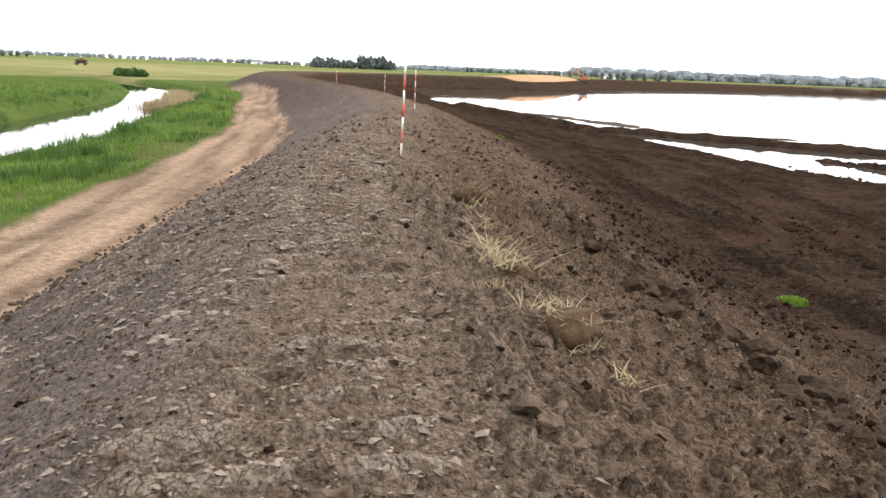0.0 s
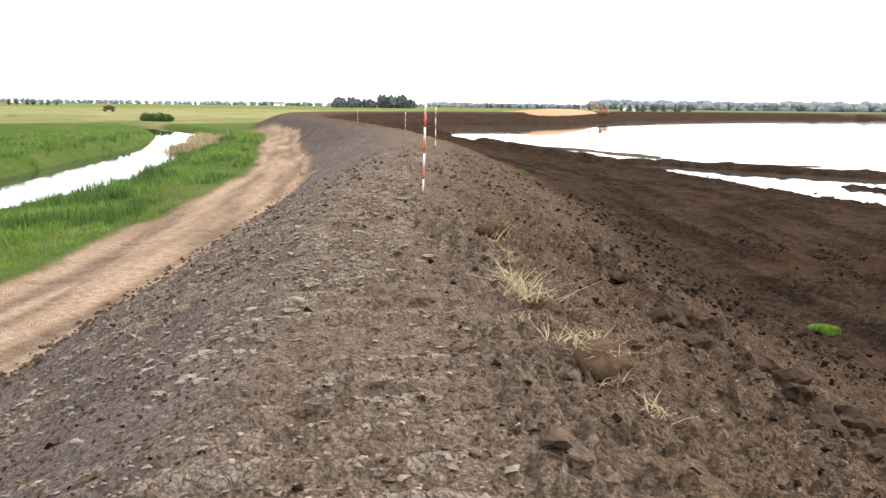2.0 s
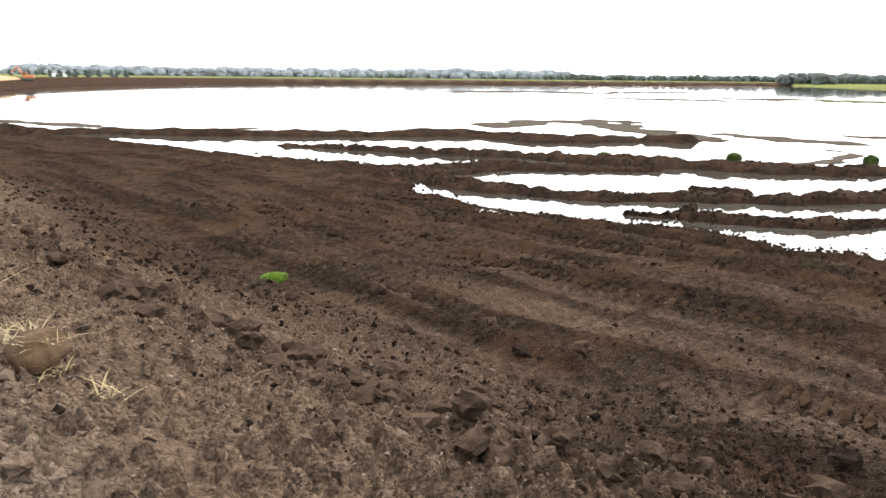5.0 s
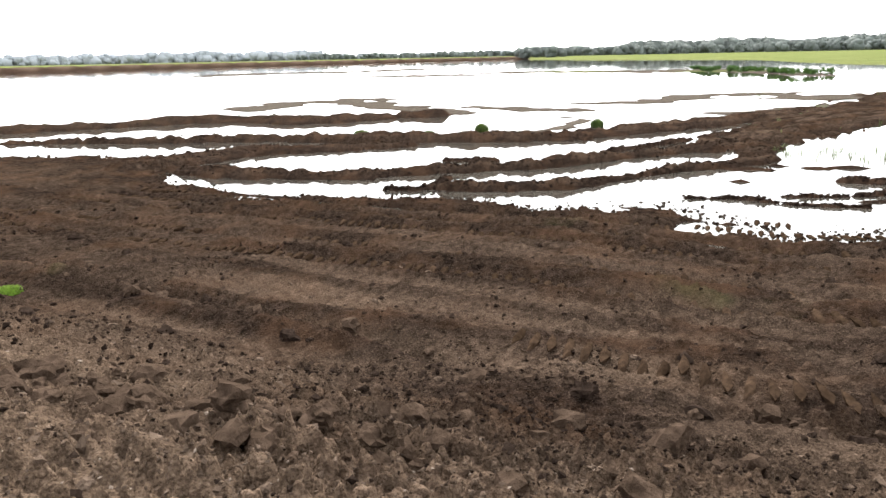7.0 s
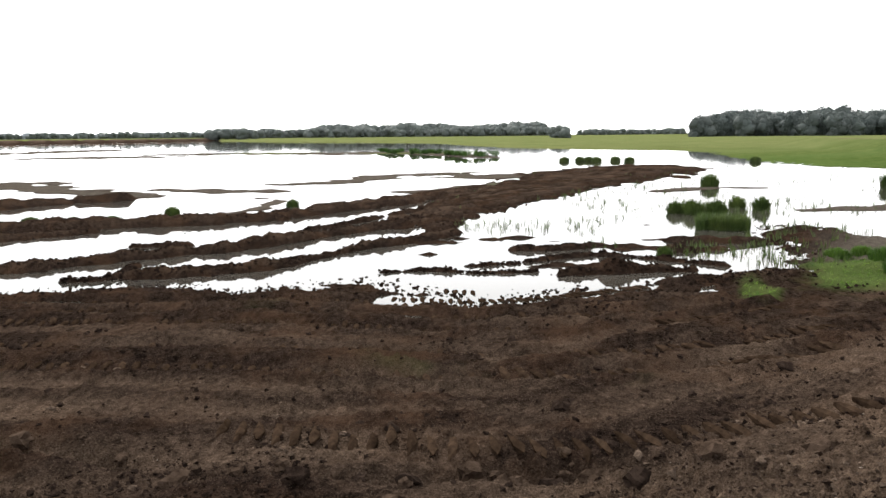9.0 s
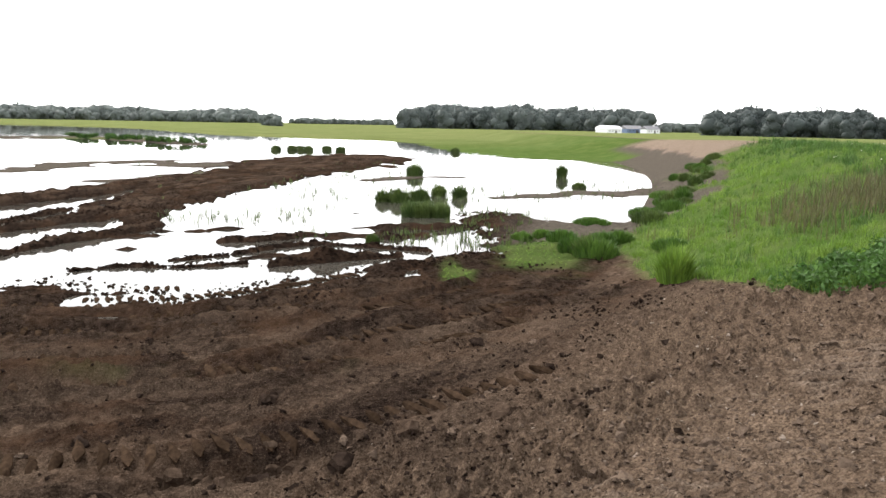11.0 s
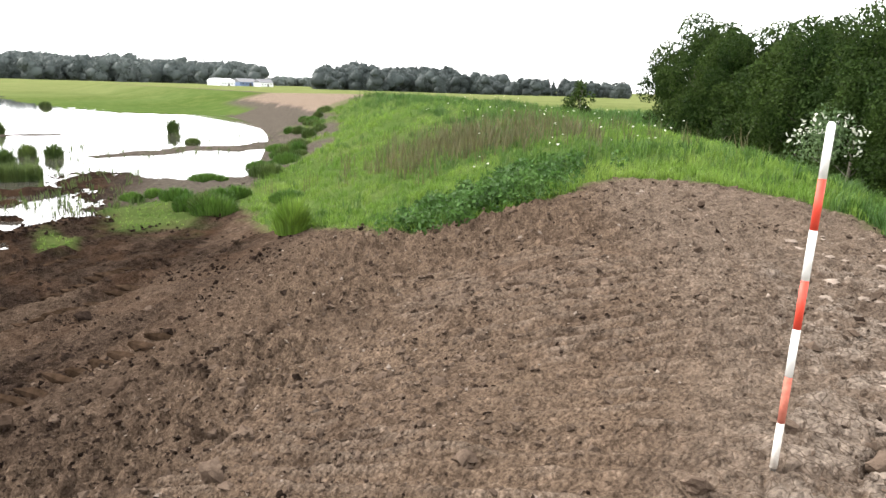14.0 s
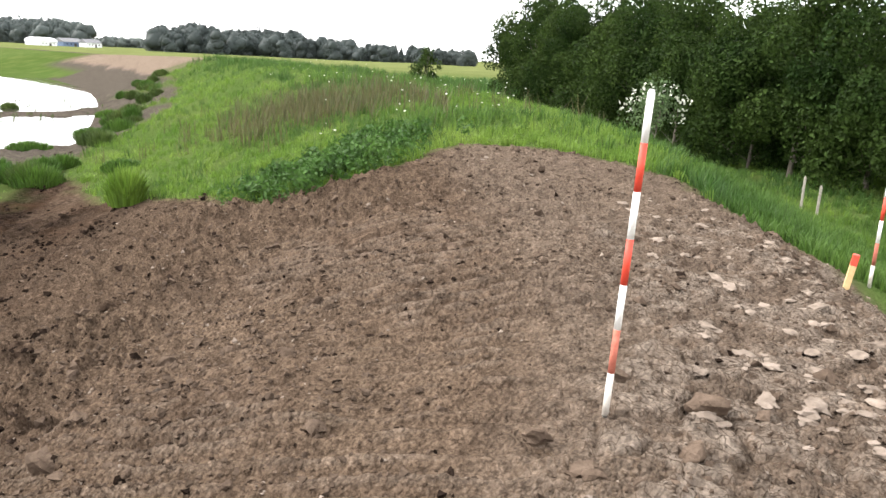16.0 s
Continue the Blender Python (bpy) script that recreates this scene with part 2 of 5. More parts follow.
def plan(x, y):
    """Heights and zones of the ground at places x, y (arrays)."""
    a, s = line_dist(x, y, AXIS)
    s = s - S_HERE
    r = np.hypot(x - EYE_XY[0], y - EYE_XY[1])
    ge, _ = line_dist(x, y, GRASS_EDGE)
    big = fbm(x, y, 9.0, 3, 1)
    med = fbm(x, y, 1.6, 3, 2)
    wob = fbm(x, y, 3.0, 2, 3)
    # embankment
    crest = np.interp(s, [-700, -260, -120, -60, -8, 0, 4, 9, 16, 40, 90, 130], [3.3, 3.2, 2.7, 2.7, 2.72, 2.6, 2.55, 2.66, 3.0, 3.35, 3.2, 2.6])
    half = np.interp(s, [-300, -150, -60, -6, 0, 6, 14, 40], [5.0, 3.0, 0.8, 0.75, 0.7, 0.95, 1.5, 2.2])
    run_in = np.interp(s, [-300, -60, -20, -6, 4, 14, 30], [13.0, 6.0, 6.5, 6.6, 7.8, 8.5, 9.5])
    run_out = np.interp(s, [-60, -20, -6, 6, 14, 30], [5.2, 4.2, 3.9, 4.2, 6.0, 8.0])
    shore, _ = line_dist(x, y, SHORE)
    far, _ = line_dist(x, y, FAR_SHORE)
    foot_in = np.where(s > 16, 0.35, 0.62)
    u_in = (a - half) / run_in
    u_out = (-a - half) / run_out
    lim = np.maximum(a - half - run_in, 0)
    land = -shore                                    # towards the embankment
    inner = np.where(land > 0, foot_in * land / (land + lim + 0.3), -0.07 * np.clip(-land / 0.5, 0, 1) - 0.012 * np.minimum(-land, 14))
    inner = np.where(land > 0, np.minimum(inner, 0.09 * land), inner)
    field = 0.55 + 0.25 * fbm(x, y, 60, 2, 4) + 2.5 * step(300, 1200, r)
    inner = np.where(far < 0, np.minimum(field * step(0, 25, -far) + 0.02, 0.04 * -far), inner)
    outer = 0.78 + 0.1 * big * step(8, 30, -a) + 3.0 * step(300, 1500, r)
    prof = lambda u: 1 - step(0, 1, u) * 0.35 - np.clip(u, 0, 1) * 0.65
    z = np.where(a >= 0, inner + (crest - inner) * prof(u_in), outer + (crest - outer) * prof(u_out))
    z = np.where((a >= 0) & (u_in > 1), inner, z)
    rise = np.clip(np.where(a >= 0, 1 - u_in, 1 - u_out), 0, 1)
    lake = (a > 0) & (shore > 0) & (far > 0)
    # ridges of pushed-up mud and the dark bank between them
    near = r < 160
    rag = 0.45 * fbm(x, y, 0.8, 2, 33) + 0.6 * fbm(x, y, 0.3, 2, 32) * (r < 50) + 0.5 * wob
    z, silt = raise_banks(x, y, z, SILT, 1.3 * wob + 0.4 * med, 0.5)
    z, ridge = raise_banks(x, y, z, RIDGES, rag, 0.9)
    silt = np.clip(silt * 4, 0, 1) * (1 - np.clip(ridge * 4, 0, 1))
    # thin broken streaks and small pools of tracks in and beside the water
    across = fbm(0.97 * x + 0.26 * y, (0.97 * y - 0.26 * x) * 0.3, 0.8, 3, 31)
    shallow = step(21, 24, x) * (1 - step(33, 44, x)) * step(-4, -2, y) * (1 - step(9, 12, y))
    z = z + np.where(near, shallow * 0.75 * np.clip(across - 0.36, 0, 1), 0)
    pools = fbm((x * 0.25 + y * 0.97) * 0.16, x * 0.97 - y * 0.25, 0.9, 2, 11)
    z = z - np.where((r < 130) & (x > 33) & (ridge > 0.1), 1.1 * np.clip(pools - 0.3, 0, 1), 0)
    # wheel and track ruts in the mud
    mud = (1 - step(-0.6, 0.6, ge)) * step(-2.4, 2.4, a - half - run_in * (0.74 - 0.16 * step(-7, 0, s) * (1 - step(4, 8, s))) + 0.8 * wob)
    dark = mud * (1 - silt)
    for line in TRACKS:
        d, l = line_dist(x, y, line)
        z = z - np.where(near, mud * 0.09 * np.exp(-(d / 0.34) ** 4) - mud * 0.06 * np.exp(-((np.abs(d) - 0.55) / 0.16) ** 2), 0)
    for line in WET_TRACKS:
        d, l = line_dist(x, y, line)
        z = np.where(near & (np.abs(d) < 0.75), z + (-0.11 - z) * np.exp(-(d / 0.5) ** 4), z)
    df, lf = line_dist(x, y, FURROW)
    z = z - np.where(near, 0.24 * np.exp(-(df / 0.24) ** 2) * (1 + 0.5 * med) - 0.11 * np.exp(-((df + 0.5) / 0.3) ** 2) * (1 + med), 0)
    dh, lh = line_dist(x, y, HEAP)
    lumpy = np.clip(0.5 + fbm(x, y, 0.35, 2, 38) + 0.6 * med, 0, 1.6)
    z = z + np.where(near, 0.13 * np.exp(-(dh / 0.32) ** 2) * lumpy, 0)
    streak = fbm(a * 1.0, s * 0.12, 0.55, 2, 5)
    z = z + np.where(near & ~lake, mud * (0.08 * streak + 0.07 * np.maximum(fbm(a, s * 0.2, 0.26, 2, 39), -0.15)), 0)
    # cleat marks where a tracked machine climbed the inner face
    rows_in = step(0.1, 0.8, a) * (1 - step(3.6, 4.8, a + 0.5 * wob)) * step(0.8, 1.8, s) * (1 - step(8.5, 10, s))
    rows_out = (1 - step(0.5, 0.95, a / half + 0.4 * wob)) * step(1.2, 2.2, -s) * (1 - step(45, 60, -s)) * (1 - step(0.55, 0.9, u_out))
    worn_rows = step(-0.25, 0.2, fbm(x, y, 1.3, 2, 36))
    pitch = np.where(s > 0, 0.21, 0.33)
    teeth = (0.5 + 0.5 * np.cos(2 * math.pi * (s + 0.12 * a) / pitch + 2.2 * wob + 0.9 * med)) ** 2
    rows = np.where(r < 60, np.maximum(rows_in * 0.85 * np.maximum(worn_rows, 0.5), rows_out * np.maximum(worn_rows, 0.9 * step(5, 6.5, -s) * (1 - step(15, 19, -s)))) * teeth, 0)
    z = z + 0.075 * rows
    # grassy or bare
    edge = 0.5 * fbm(x, y, 1.3, 3, 6)
    grass_dike = step(-0.25, 0.35, ge + edge)
    # road and canal on the outer side
    dr, lr = line_dist(x, y, ROAD)
    dc, _ = line_dist(x, y, CANAL)
    out = a < -half
    road = np.where(out & (-a > half + run_out * 0.5), 1 - step(1.45, 1.9, np.abs(dr + 0.3 * wob + 0.22 * med)), 0) * (1 - step(95, 120, r))
    z = z - 0.07 * road + np.where(road > 0, 0.05 * np.exp(-((np.abs(dr) - 0.1) / 0.25) ** 2), 0) * road - 0.04 * road * np.exp(-((np.abs(dr) - 0.85) / 0.3) ** 2)
    trench = np.where(out, 1 - step(2.8 + 0.3 * wob, 4.6, np.abs(dc)), 0)
    z = z * (1 - trench) + trench * -0.55
    z = z + np.where(out & (dc > 3.5) & (dc < 40), 0.25, 0)* step(3.5, 6, dc)
    bare_out = np.where(out, 1 - step(0.86, 1.02, u_out + 0.05 * wob), 0)
    bare = np.where(a >= 0, 1.0, np.where(out, bare_out, 1.0)) * (1 - grass_dike)
    bare = np.where((far < 0) & (a > 0), 0, bare)
    bare = np.where((a > 0) & (shore > 0) & (far > 0), 1.0, bare)
    stretch = step(58, 70, x + 5 * wob) * (1 - step(108, 116, x)) * (a > -3) * step(-9.5, -7.5, -a) * (s > 20)
    bare = np.maximum(bare, stretch)
    worn = np.where(out, step(0.0, 0.3, fbm(x, y, 2.4, 3, 35) + 0.12) * (1 - step(2.6, 4.2, np.abs(dr))), 0) * (1 - road) * (1 - bare)
    road = np.maximum(road, 0.3 * worn)
    green = 1 - np.clip(bare + road, 0, 1)
    # moss and weeds on the wet edge
    for cx, cy, rx, ry in ((24.5, -4.6, 4.2, 1.7), (20.5, -1.6, 2.6, 0.5), (41, -16.2, 6, 1.0), (54, -21, 8, 1.4), (172, 66, 9, 16), (172, 105, 8, 14), (60, -15.5, 5, 1.0)):
        green = np.maximum(green, 0.8 * step(0.3, 0.9, np.exp(-((x - cx) / rx) ** 2 - ((y - cy) / ry) ** 2) + 0.7 * edge + 0.3 * med * (r < 60)))
    # clods and crumbs
    rough = bare * (1 - road) * np.where(lake, 0.4 * step(0.0, 0.06, z), 1.0)
    amp = np.where(a > half, 0.045, 0.028)
    tone = np.full(x.shape, 0.5)
    c = r < 70
    xc, yc = x[c], y[c]
    h1, t1 = clumps(xc, yc, 0.42, 1, 0.6)
    h2, t2 = clumps(xc, yc, 0.2, 2, 0.8)
    h3, t3 = clumps(xc, yc, 0.105, 3, 0.9)
    ac, hc, pc = a[c], half[c], fbm(xc, yc, 2.2, 2, 13)
    heavy = np.where(ac > hc, 0.55 + 0.6 * np.clip(pc + 0.25, 0, 1), np.where(ac > -hc, 0.4 + 0.35 * pc, 0.5)) * (1 - 0.62 * step(5.0, 8, ac))
    k1 = 0.26 * np.clip(pc + 0.2, 0, 1) * step(0.3, 1.6, ac) * (1 - 0.6 * step(2, 5, s[c]))
    # dry clay crust, broken into plates, on the crest and the outer shoulder
    crusted = (step(-1.2, -0.5, -ac + 0.5 * pc) * step(0.6, 1.6, s[c]) * (1 - step(7.5, 9.5, s[c])) * (ac > -4)
               + 0.35 * (np.abs(ac + 0.25) < hc) * step(1.5, 3, -s[c]) * (1 - step(22, 30, -s[c])))
    g1, q1 = plates(xc + 0.06 * pc, yc, 0.31, 4)
    g2, q2 = plates(xc, yc + 0.04 * pc, 0.13, 5)
    slab = crusted * step(0.02, 0.12, g1) * step(0.3, 0.55, q1 + 0.5 * pc)
    calm = (1 - 0.82 * np.clip(rows_in + rows_out, 0, 1)[c]) * (1 - 0.6 * slab)
    dz = rough[c] * calm * (1.3 * k1 * h1 + 0.23 * heavy * h2 + 0.12 * (0.4 + heavy) * h3)
    dz = dz + rough[c] * (slab * (0.018 + 0.03 * q1) + crusted * 0.02 * step(0.02, 0.2, g2) * q2)
    pale_top = np.zeros(x.shape)
    pale_top[c] = np.maximum(slab * (0.55 + 0.45 * q2), crusted * 0.7 * (q2 > 0.72) * step(0.04, 0.1, g2))
    z = z.copy()
    z[c] += np.where(r[c] < 30, dz, dz * 0.7)
    tone[c] = np.where(h2 > 0.25, t2, t3)
    tone = np.where(road > 0.3, np.clip(0.5 + 0.9 * fbm(dr, lr * 0.09, 0.4, 2, 60) - 0.3 * np.exp(-((np.abs(dr) - 0.85) / 0.22) ** 2), 0, 1), tone)
    z = z + np.where(r < 60, rough * (amp * fbm(x, y, 0.55, 2, 7) + 0.03 * np.maximum(fbm(x, y, 0.22, 2, 8), -0.1) + 0.03 * med * step(0.5, 2.0, a)), 0)
    z = z + np.where(r < 160, rough * 0.05 * med, 0) + green * np.where(r < 80, 0.08 * med + 0.03 * fbm(x, y, 0.5, 2, 9), 0.1 * big)
    z = z + np.where(r < 40, road * 0.012 * fbm(x, y, 0.5, 3, 10), 0)
    # tramped crest, wet mud, dry hay field, and haze put into far grass
    crust = np.maximum(0.35 * step(-0.9, -0.1, half + 0.25 * wob - np.abs(a)), np.maximum(pale_top, np.where(s > 0, 0.3, 0.95) * step(0.25, 0.6, rows) * step(-0.35, 0.15, fbm(x, y, 0.35, 2, 37)))) * bare
    slope_out = np.maximum(step(0.35, 1.5, -a / half + 0.35 * wob) * bare * (1 - step(0, 4, s)), stretch)
    wet = (1 - step(0.02, 0.55, z)) * bare
    wet = np.maximum(wet, np.clip(dark * bare * (0.8 + 0.55 * streak + 0.15 * med), 0, 1))
    damp = 0.4 * step(1.4, 5.2, a + 0.9 * wob) * (1 - step(-6, 0, s)) * (0.75 + 0.5 * med)
    damp = np.maximum(damp, 0.8 * step(2.6, 6.0, a + 0.9 * wob) * (1 - step(-13, -6, s)))
    damp = np.maximum(damp, 0.35 * step(35, 80, -s))
    wet = np.clip(np.maximum(wet, damp * bare), 0, 1)
    turned = np.maximum(0.95 * np.exp(-((df + 0.1) / 0.34) ** 2), 0.75 * np.exp(-((dh - 0.1) / 0.34) ** 2)) * np.clip(0.35 + lumpy, 0, 1)
    wet = np.maximum(wet, np.where(near, turned * bare, 0))
    pale = silt * lake + 0.9 * stretch * (a > 6) + step(25, 28, x) * (1 - step(-2, 1, y + 4 + (x - 30) * 0.25)) * bare
    hay_haze = step(0, 9, y - 100 - (x + 85) * 1.34 + 6 * big) * (a < -10) * (0.75 + 0.25 * step(-0.2, 0.2, fbm(x, y, 70, 2, 14))) * (1 - 0.6 * step(500, 700, r))
    # distance haze painted in: grass beyond 110 m fades part-way to the hay colour
    hay_haze = np.maximum(hay_haze, 0.4 * step(110, 240, r))
    crust = np.maximum(crust, 0.9 * stretch * (a < 6.5 + wob))
    return dict(z=z, a=a, s=s, r=r, green=green, road=road, wet=wet, crust=crust, slope_out=slope_out, pale=np.clip(pale, 0, 1) * (1 - stretch * (a < 6.5 + wob)), hay_haze=hay_haze, lake=lake, bare=bare,
                dc=dc, dr=dr, ge=ge, half=half, u_in=u_in, u_out=u_out, shore=shore, dark=dark, tone=tone, stretch=stretch, rows=rows)


def height(x, y):
    return plan(np.atleast_1d(np.asarray(x, float)), np.atleast_1d(np.asarray(y, float)))["z"]


# ---- materials ----
class Mat:
    """A small writer of node materials."""

    def __init__(self, name, rough=0.9, spec=0.3, metal=0.0):
        self.m = bpy.data.materials.new(name)
        self.m.use_nodes = True
        self.t = self.m.node_tree
        self.b = self.t.nodes["Principled BSDF"]
        self.b.inputs["Roughness"].default_value = rough
        self.b.inputs["Specular IOR Level"].default_value = spec
        self.b.inputs["Metallic"].default_value = metal
        self.geo = None

    def node(self, kind, **inputs):
        n = self.t.nodes.new(kind)
        for k, v in inputs.items():
            key = int(k[1:]) if k[0] == "i" and k[1:].isdigit() else k
            self.put(n.inputs[key], v)
        return n

    def put(self, socket, v):
        if isinstance(v, bpy.types.NodeSocket):
            self.t.links.new(v, socket)
        else:
            socket.default_value = v

    def where(self):
        if not self.geo:
            self.geo = self.t.nodes.new("ShaderNodeNewGeometry")
        return self.geo.outputs["Position"]

    def noise(self, scale, detail=4.0, rough=0.6, vec=None):
        n = self.node("ShaderNodeTexNoise", Scale=scale, Detail=detail, Roughness=rough)
        self.t.links.new(vec or self.where(), n.inputs["Vector"])
        return n.outputs["Fac"]

    def ramp(self, v, lo, hi):
        return self.node("ShaderNodeMapRange", Value=v, i1=lo, i2=hi).outputs[0]

    def math(self, op, a, b=0.0):
        n = self.node("ShaderNodeMath", i0=a, i1=b)
        n.operation = op
        return n.outputs[0]

    def mix(self, f, a, b):
        n = self.t.nodes.new("ShaderNodeMix")
        n.data_type = "RGBA"
        for s, v in ((n.inputs[0], f), (n.inputs[6], a if not isinstance(a, tuple) else (*a, 1)), (n.inputs[7], b if not isinstance(b, tuple) else (*b, 1))):
            self.put(s, v)
        return n.outputs[2]

    def attr(self, name):
        n = self.t.nodes.new("ShaderNodeAttribute")
        n.attribute_name = name
        s = self.t.nodes.new("ShaderNodeSeparateColor")
        self.t.links.new(n.outputs["Color"], s.inputs[0])
        return s.outputs

    def colour(self, v):
        self.put(self.b.inputs["Base Color"], (*v, 1) if isinstance(v, tuple) else v)

    def bump(self, h, strength=0.5, dist=0.02):
        n = self.node("ShaderNodeBump", Strength=strength, Distance=dist, Height=h)
        self.t.links.new(n.outputs[0], self.b.inputs["Normal"])


def ground_material():
    m = Mat("soil_and_grass", 0.95, 0.0)
    z1, z2 = m.attr("zone_a"), m.attr("zone_b")
    fine, mid, big = m.noise(38, 5, 0.7), m.noise(7, 4, 0.6), m.noise(0.5, 3, 0.55)
    pebble = m.node("ShaderNodeTexVoronoi", Scale=26.0, Randomness=1.0)
    m.t.links.new(m.where(), pebble.inputs["Vector"])
    grain = m.node("ShaderNodeTexVoronoi", Vector=m.where(), Scale=58.0, Randomness=1.0)
    tint = m.node("ShaderNodeSeparateColor", i0=pebble.outputs["Color"]).outputs[0]
    tint2 = m.node("ShaderNodeSeparateColor", i0=grain.outputs["Color"]).outputs[0]
    soil = m.mix(m.ramp(mid, 0.3, 0.7), (0.035, 0.0232, 0.0162), (0.155, 0.109, 0.0785))
    soil = m.mix(m.ramp(big, 0.35, 0.7), soil, m.mix(m.ramp(fine, 0.3, 0.7), (0.048, 0.0325, 0.0222), (0.175, 0.125, 0.0892)))
    # small pits darkened: the shade of crevices is put into the soil colour
    soil = m.mix(m.math("MULTIPLY", m.ramp(fine, 0.5, 0.36), 0.55), soil, (0.03, 0.02, 0.014))
    chip = m.math("MULTIPLY", m.ramp(fine, 0.58, 0.7), 0.55)
    soil = m.mix(chip, soil, (0.184, 0.144, 0.112))
    crust = m.mix(m.ramp(fine, 0.3, 0.7), (0.13, 0.102, 0.082), (0.262, 0.214, 0.175))
    crack = m.node("ShaderNodeTexVoronoi", Scale=6.5, Randomness=1.0)
    crack.feature = "DISTANCE_TO_EDGE"
    warp = m.node("ShaderNodeVectorMath", i0=m.where(), i1=m.node("ShaderNodeTexNoise", Vector=m.where(), Scale=5.0).outputs["Color"])
    m.t.links.new(warp.outputs[0], crack.inputs["Vector"])
    gap = m.ramp(crack.outputs["Distance"], 0.0, 0.07)
    crust = m.mix(gap, (0.05, 0.036, 0.027), crust)
    greyish = m.mix(m.ramp(fine, 0.36, 0.64), (0.0642, 0.0508, 0.0453), (0.164, 0.133, 0.122))
    soil = m.mix(m.math("MULTIPLY", z2[1], m.ramp(z2[0], 0.8, 0.3)), soil, greyish)
    soil = m.mix(m.math("MULTIPLY", z2[0], m.ramp(mid, 0.25, 0.45)), soil, crust)
    wetmud = m.mix(m.ramp(mid, 0.32, 0.68), (0.0055, 0.0039, 0.0031), (0.035, 0.0235, 0.018))
    wetmud = m.mix(m.math("MULTIPLY", m.ramp(fine, 0.46, 0.34), 0.75), wetmud, (0.004, 0.0029, 0.0023))
    wetmud = m.mix(m.math("MULTIPLY", m.ramp(fine, 0.56, 0.68), 0.6), wetmud, (0.11, 0.08, 0.061))
    wetmud = m.mix(m.math("MULTIPLY", m.ramp(m.noise(0.7, 5), 0.46, 0.66), 0.5), wetmud, (0.06, 0.034, 0.0205))
    soil = m.mix(m.ramp(z1[2], 0.0, 0.95), soil, wetmud)
    palemud = m.mix(m.ramp(mid, 0.3, 0.7), (0.055, 0.046, 0.037), (0.105, 0.09, 0.074))
    soil = m.mix(z2[2], soil, palemud)
    sand = m.mix(m.ramp(mid, 0.3, 0.7), (0.19, 0.13, 0.091), (0.315, 0.23, 0.168))
    sand = m.mix(m.math("MULTIPLY", m.ramp(m.noise(1.6, 4), 0.52, 0.7), 0.6), sand, (0.125, 0.084, 0.057))
    soil = m.mix(z1[1], soil, sand)
    grass = m.mix(m.ramp(mid, 0.3, 0.7), (0.036, 0.062, 0.014), (0.07, 0.108, 0.026))
    grass = m.mix(m.ramp(big, 0.4, 0.68), grass, (0.085, 0.11, 0.032))
    far = m.noise(0.03, 3)
    grass = m.mix(m.math("MULTIPLY", m.ramp(far, 0.4, 0.65), 0.5), grass, (0.075, 0.115, 0.034))
    hay_haze = m.mix(m.ramp(m.noise(0.06, 3), 0.35, 0.65), (0.15, 0.15, 0.065), (0.23, 0.21, 0.105))
    # mask of the hay fields and of the haze painted into far grass
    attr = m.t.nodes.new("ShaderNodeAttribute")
    attr.attribute_name = "hay_haze"
    grass = m.mix(attr.outputs["Fac"], grass, hay_haze)
    lump = m.t.nodes.new("ShaderNodeAttribute")
    lump.attribute_name = "lump"
    hsv = m.node("ShaderNodeHueSaturation", Color=soil)
    shade = m.node("ShaderNodeMapRange", Value=lump.outputs["Fac"], i3=0.7, i4=1.3).outputs[0]
    shade = m.math("MULTIPLY", shade, m.node("ShaderNodeMapRange", Value=tint, i3=0.88, i4=1.13).outputs[0])
    shade = m.math("MULTIPLY", shade, m.node("ShaderNodeMapRange", Value=tint2, i3=0.92, i4=1.08).outputs[0])
    m.put(hsv.inputs["Value"], shade)
    col = m.mix(z1[0], hsv.outputs[0], grass)
    m.colour(col)
    m.put(m.b.inputs["Roughness"], m.math("SUBTRACT", 0.95, m.math("MULTIPLY", z1[2], 0.3)))
    h = m.math("ADD", m.math("MULTIPLY", fine, 0.45), m.math("ADD", m.math("MULTIPLY", mid, 0.7), m.math("ADD", m.math("MULTIPLY", pebble.outputs["Distance"], -0.7), m.math("MULTIPLY", grain.outputs["Distance"], -0.3))))
    m.bump(h, 1.0, 0.058)
    return m.m


def plain(name, c1, c2, scale=6.0, rough=0.8, spec=0.3, metal=0.0, bump=0.3, dist=0.01, vary=0.0):
    """A surface of two tones of one stuff, in spots of about 1 / scale metres; vary: how far single pieces differ."""
    m = Mat(name, rough, spec, metal)
    f = m.ramp(m.noise(scale, 5, 0.65), 0.3, 0.7)
    col = m.mix(f, c1, c2)
    if vary:
        info = m.t.nodes.new("ShaderNodeNewGeometry")
        hsv = m.node("ShaderNodeHueSaturation", Color=col)
        m.put(hsv.inputs["Value"], m.node("ShaderNodeMapRange", Value=info.outputs["Random Per Island"], i3=1 - vary, i4=1 + vary).outputs[0])
        col = hsv.outputs[0]
    m.colour(col)
    if bump:
        m.bump(m.noise(scale * 5, 4), bump, dist)
    return m.m


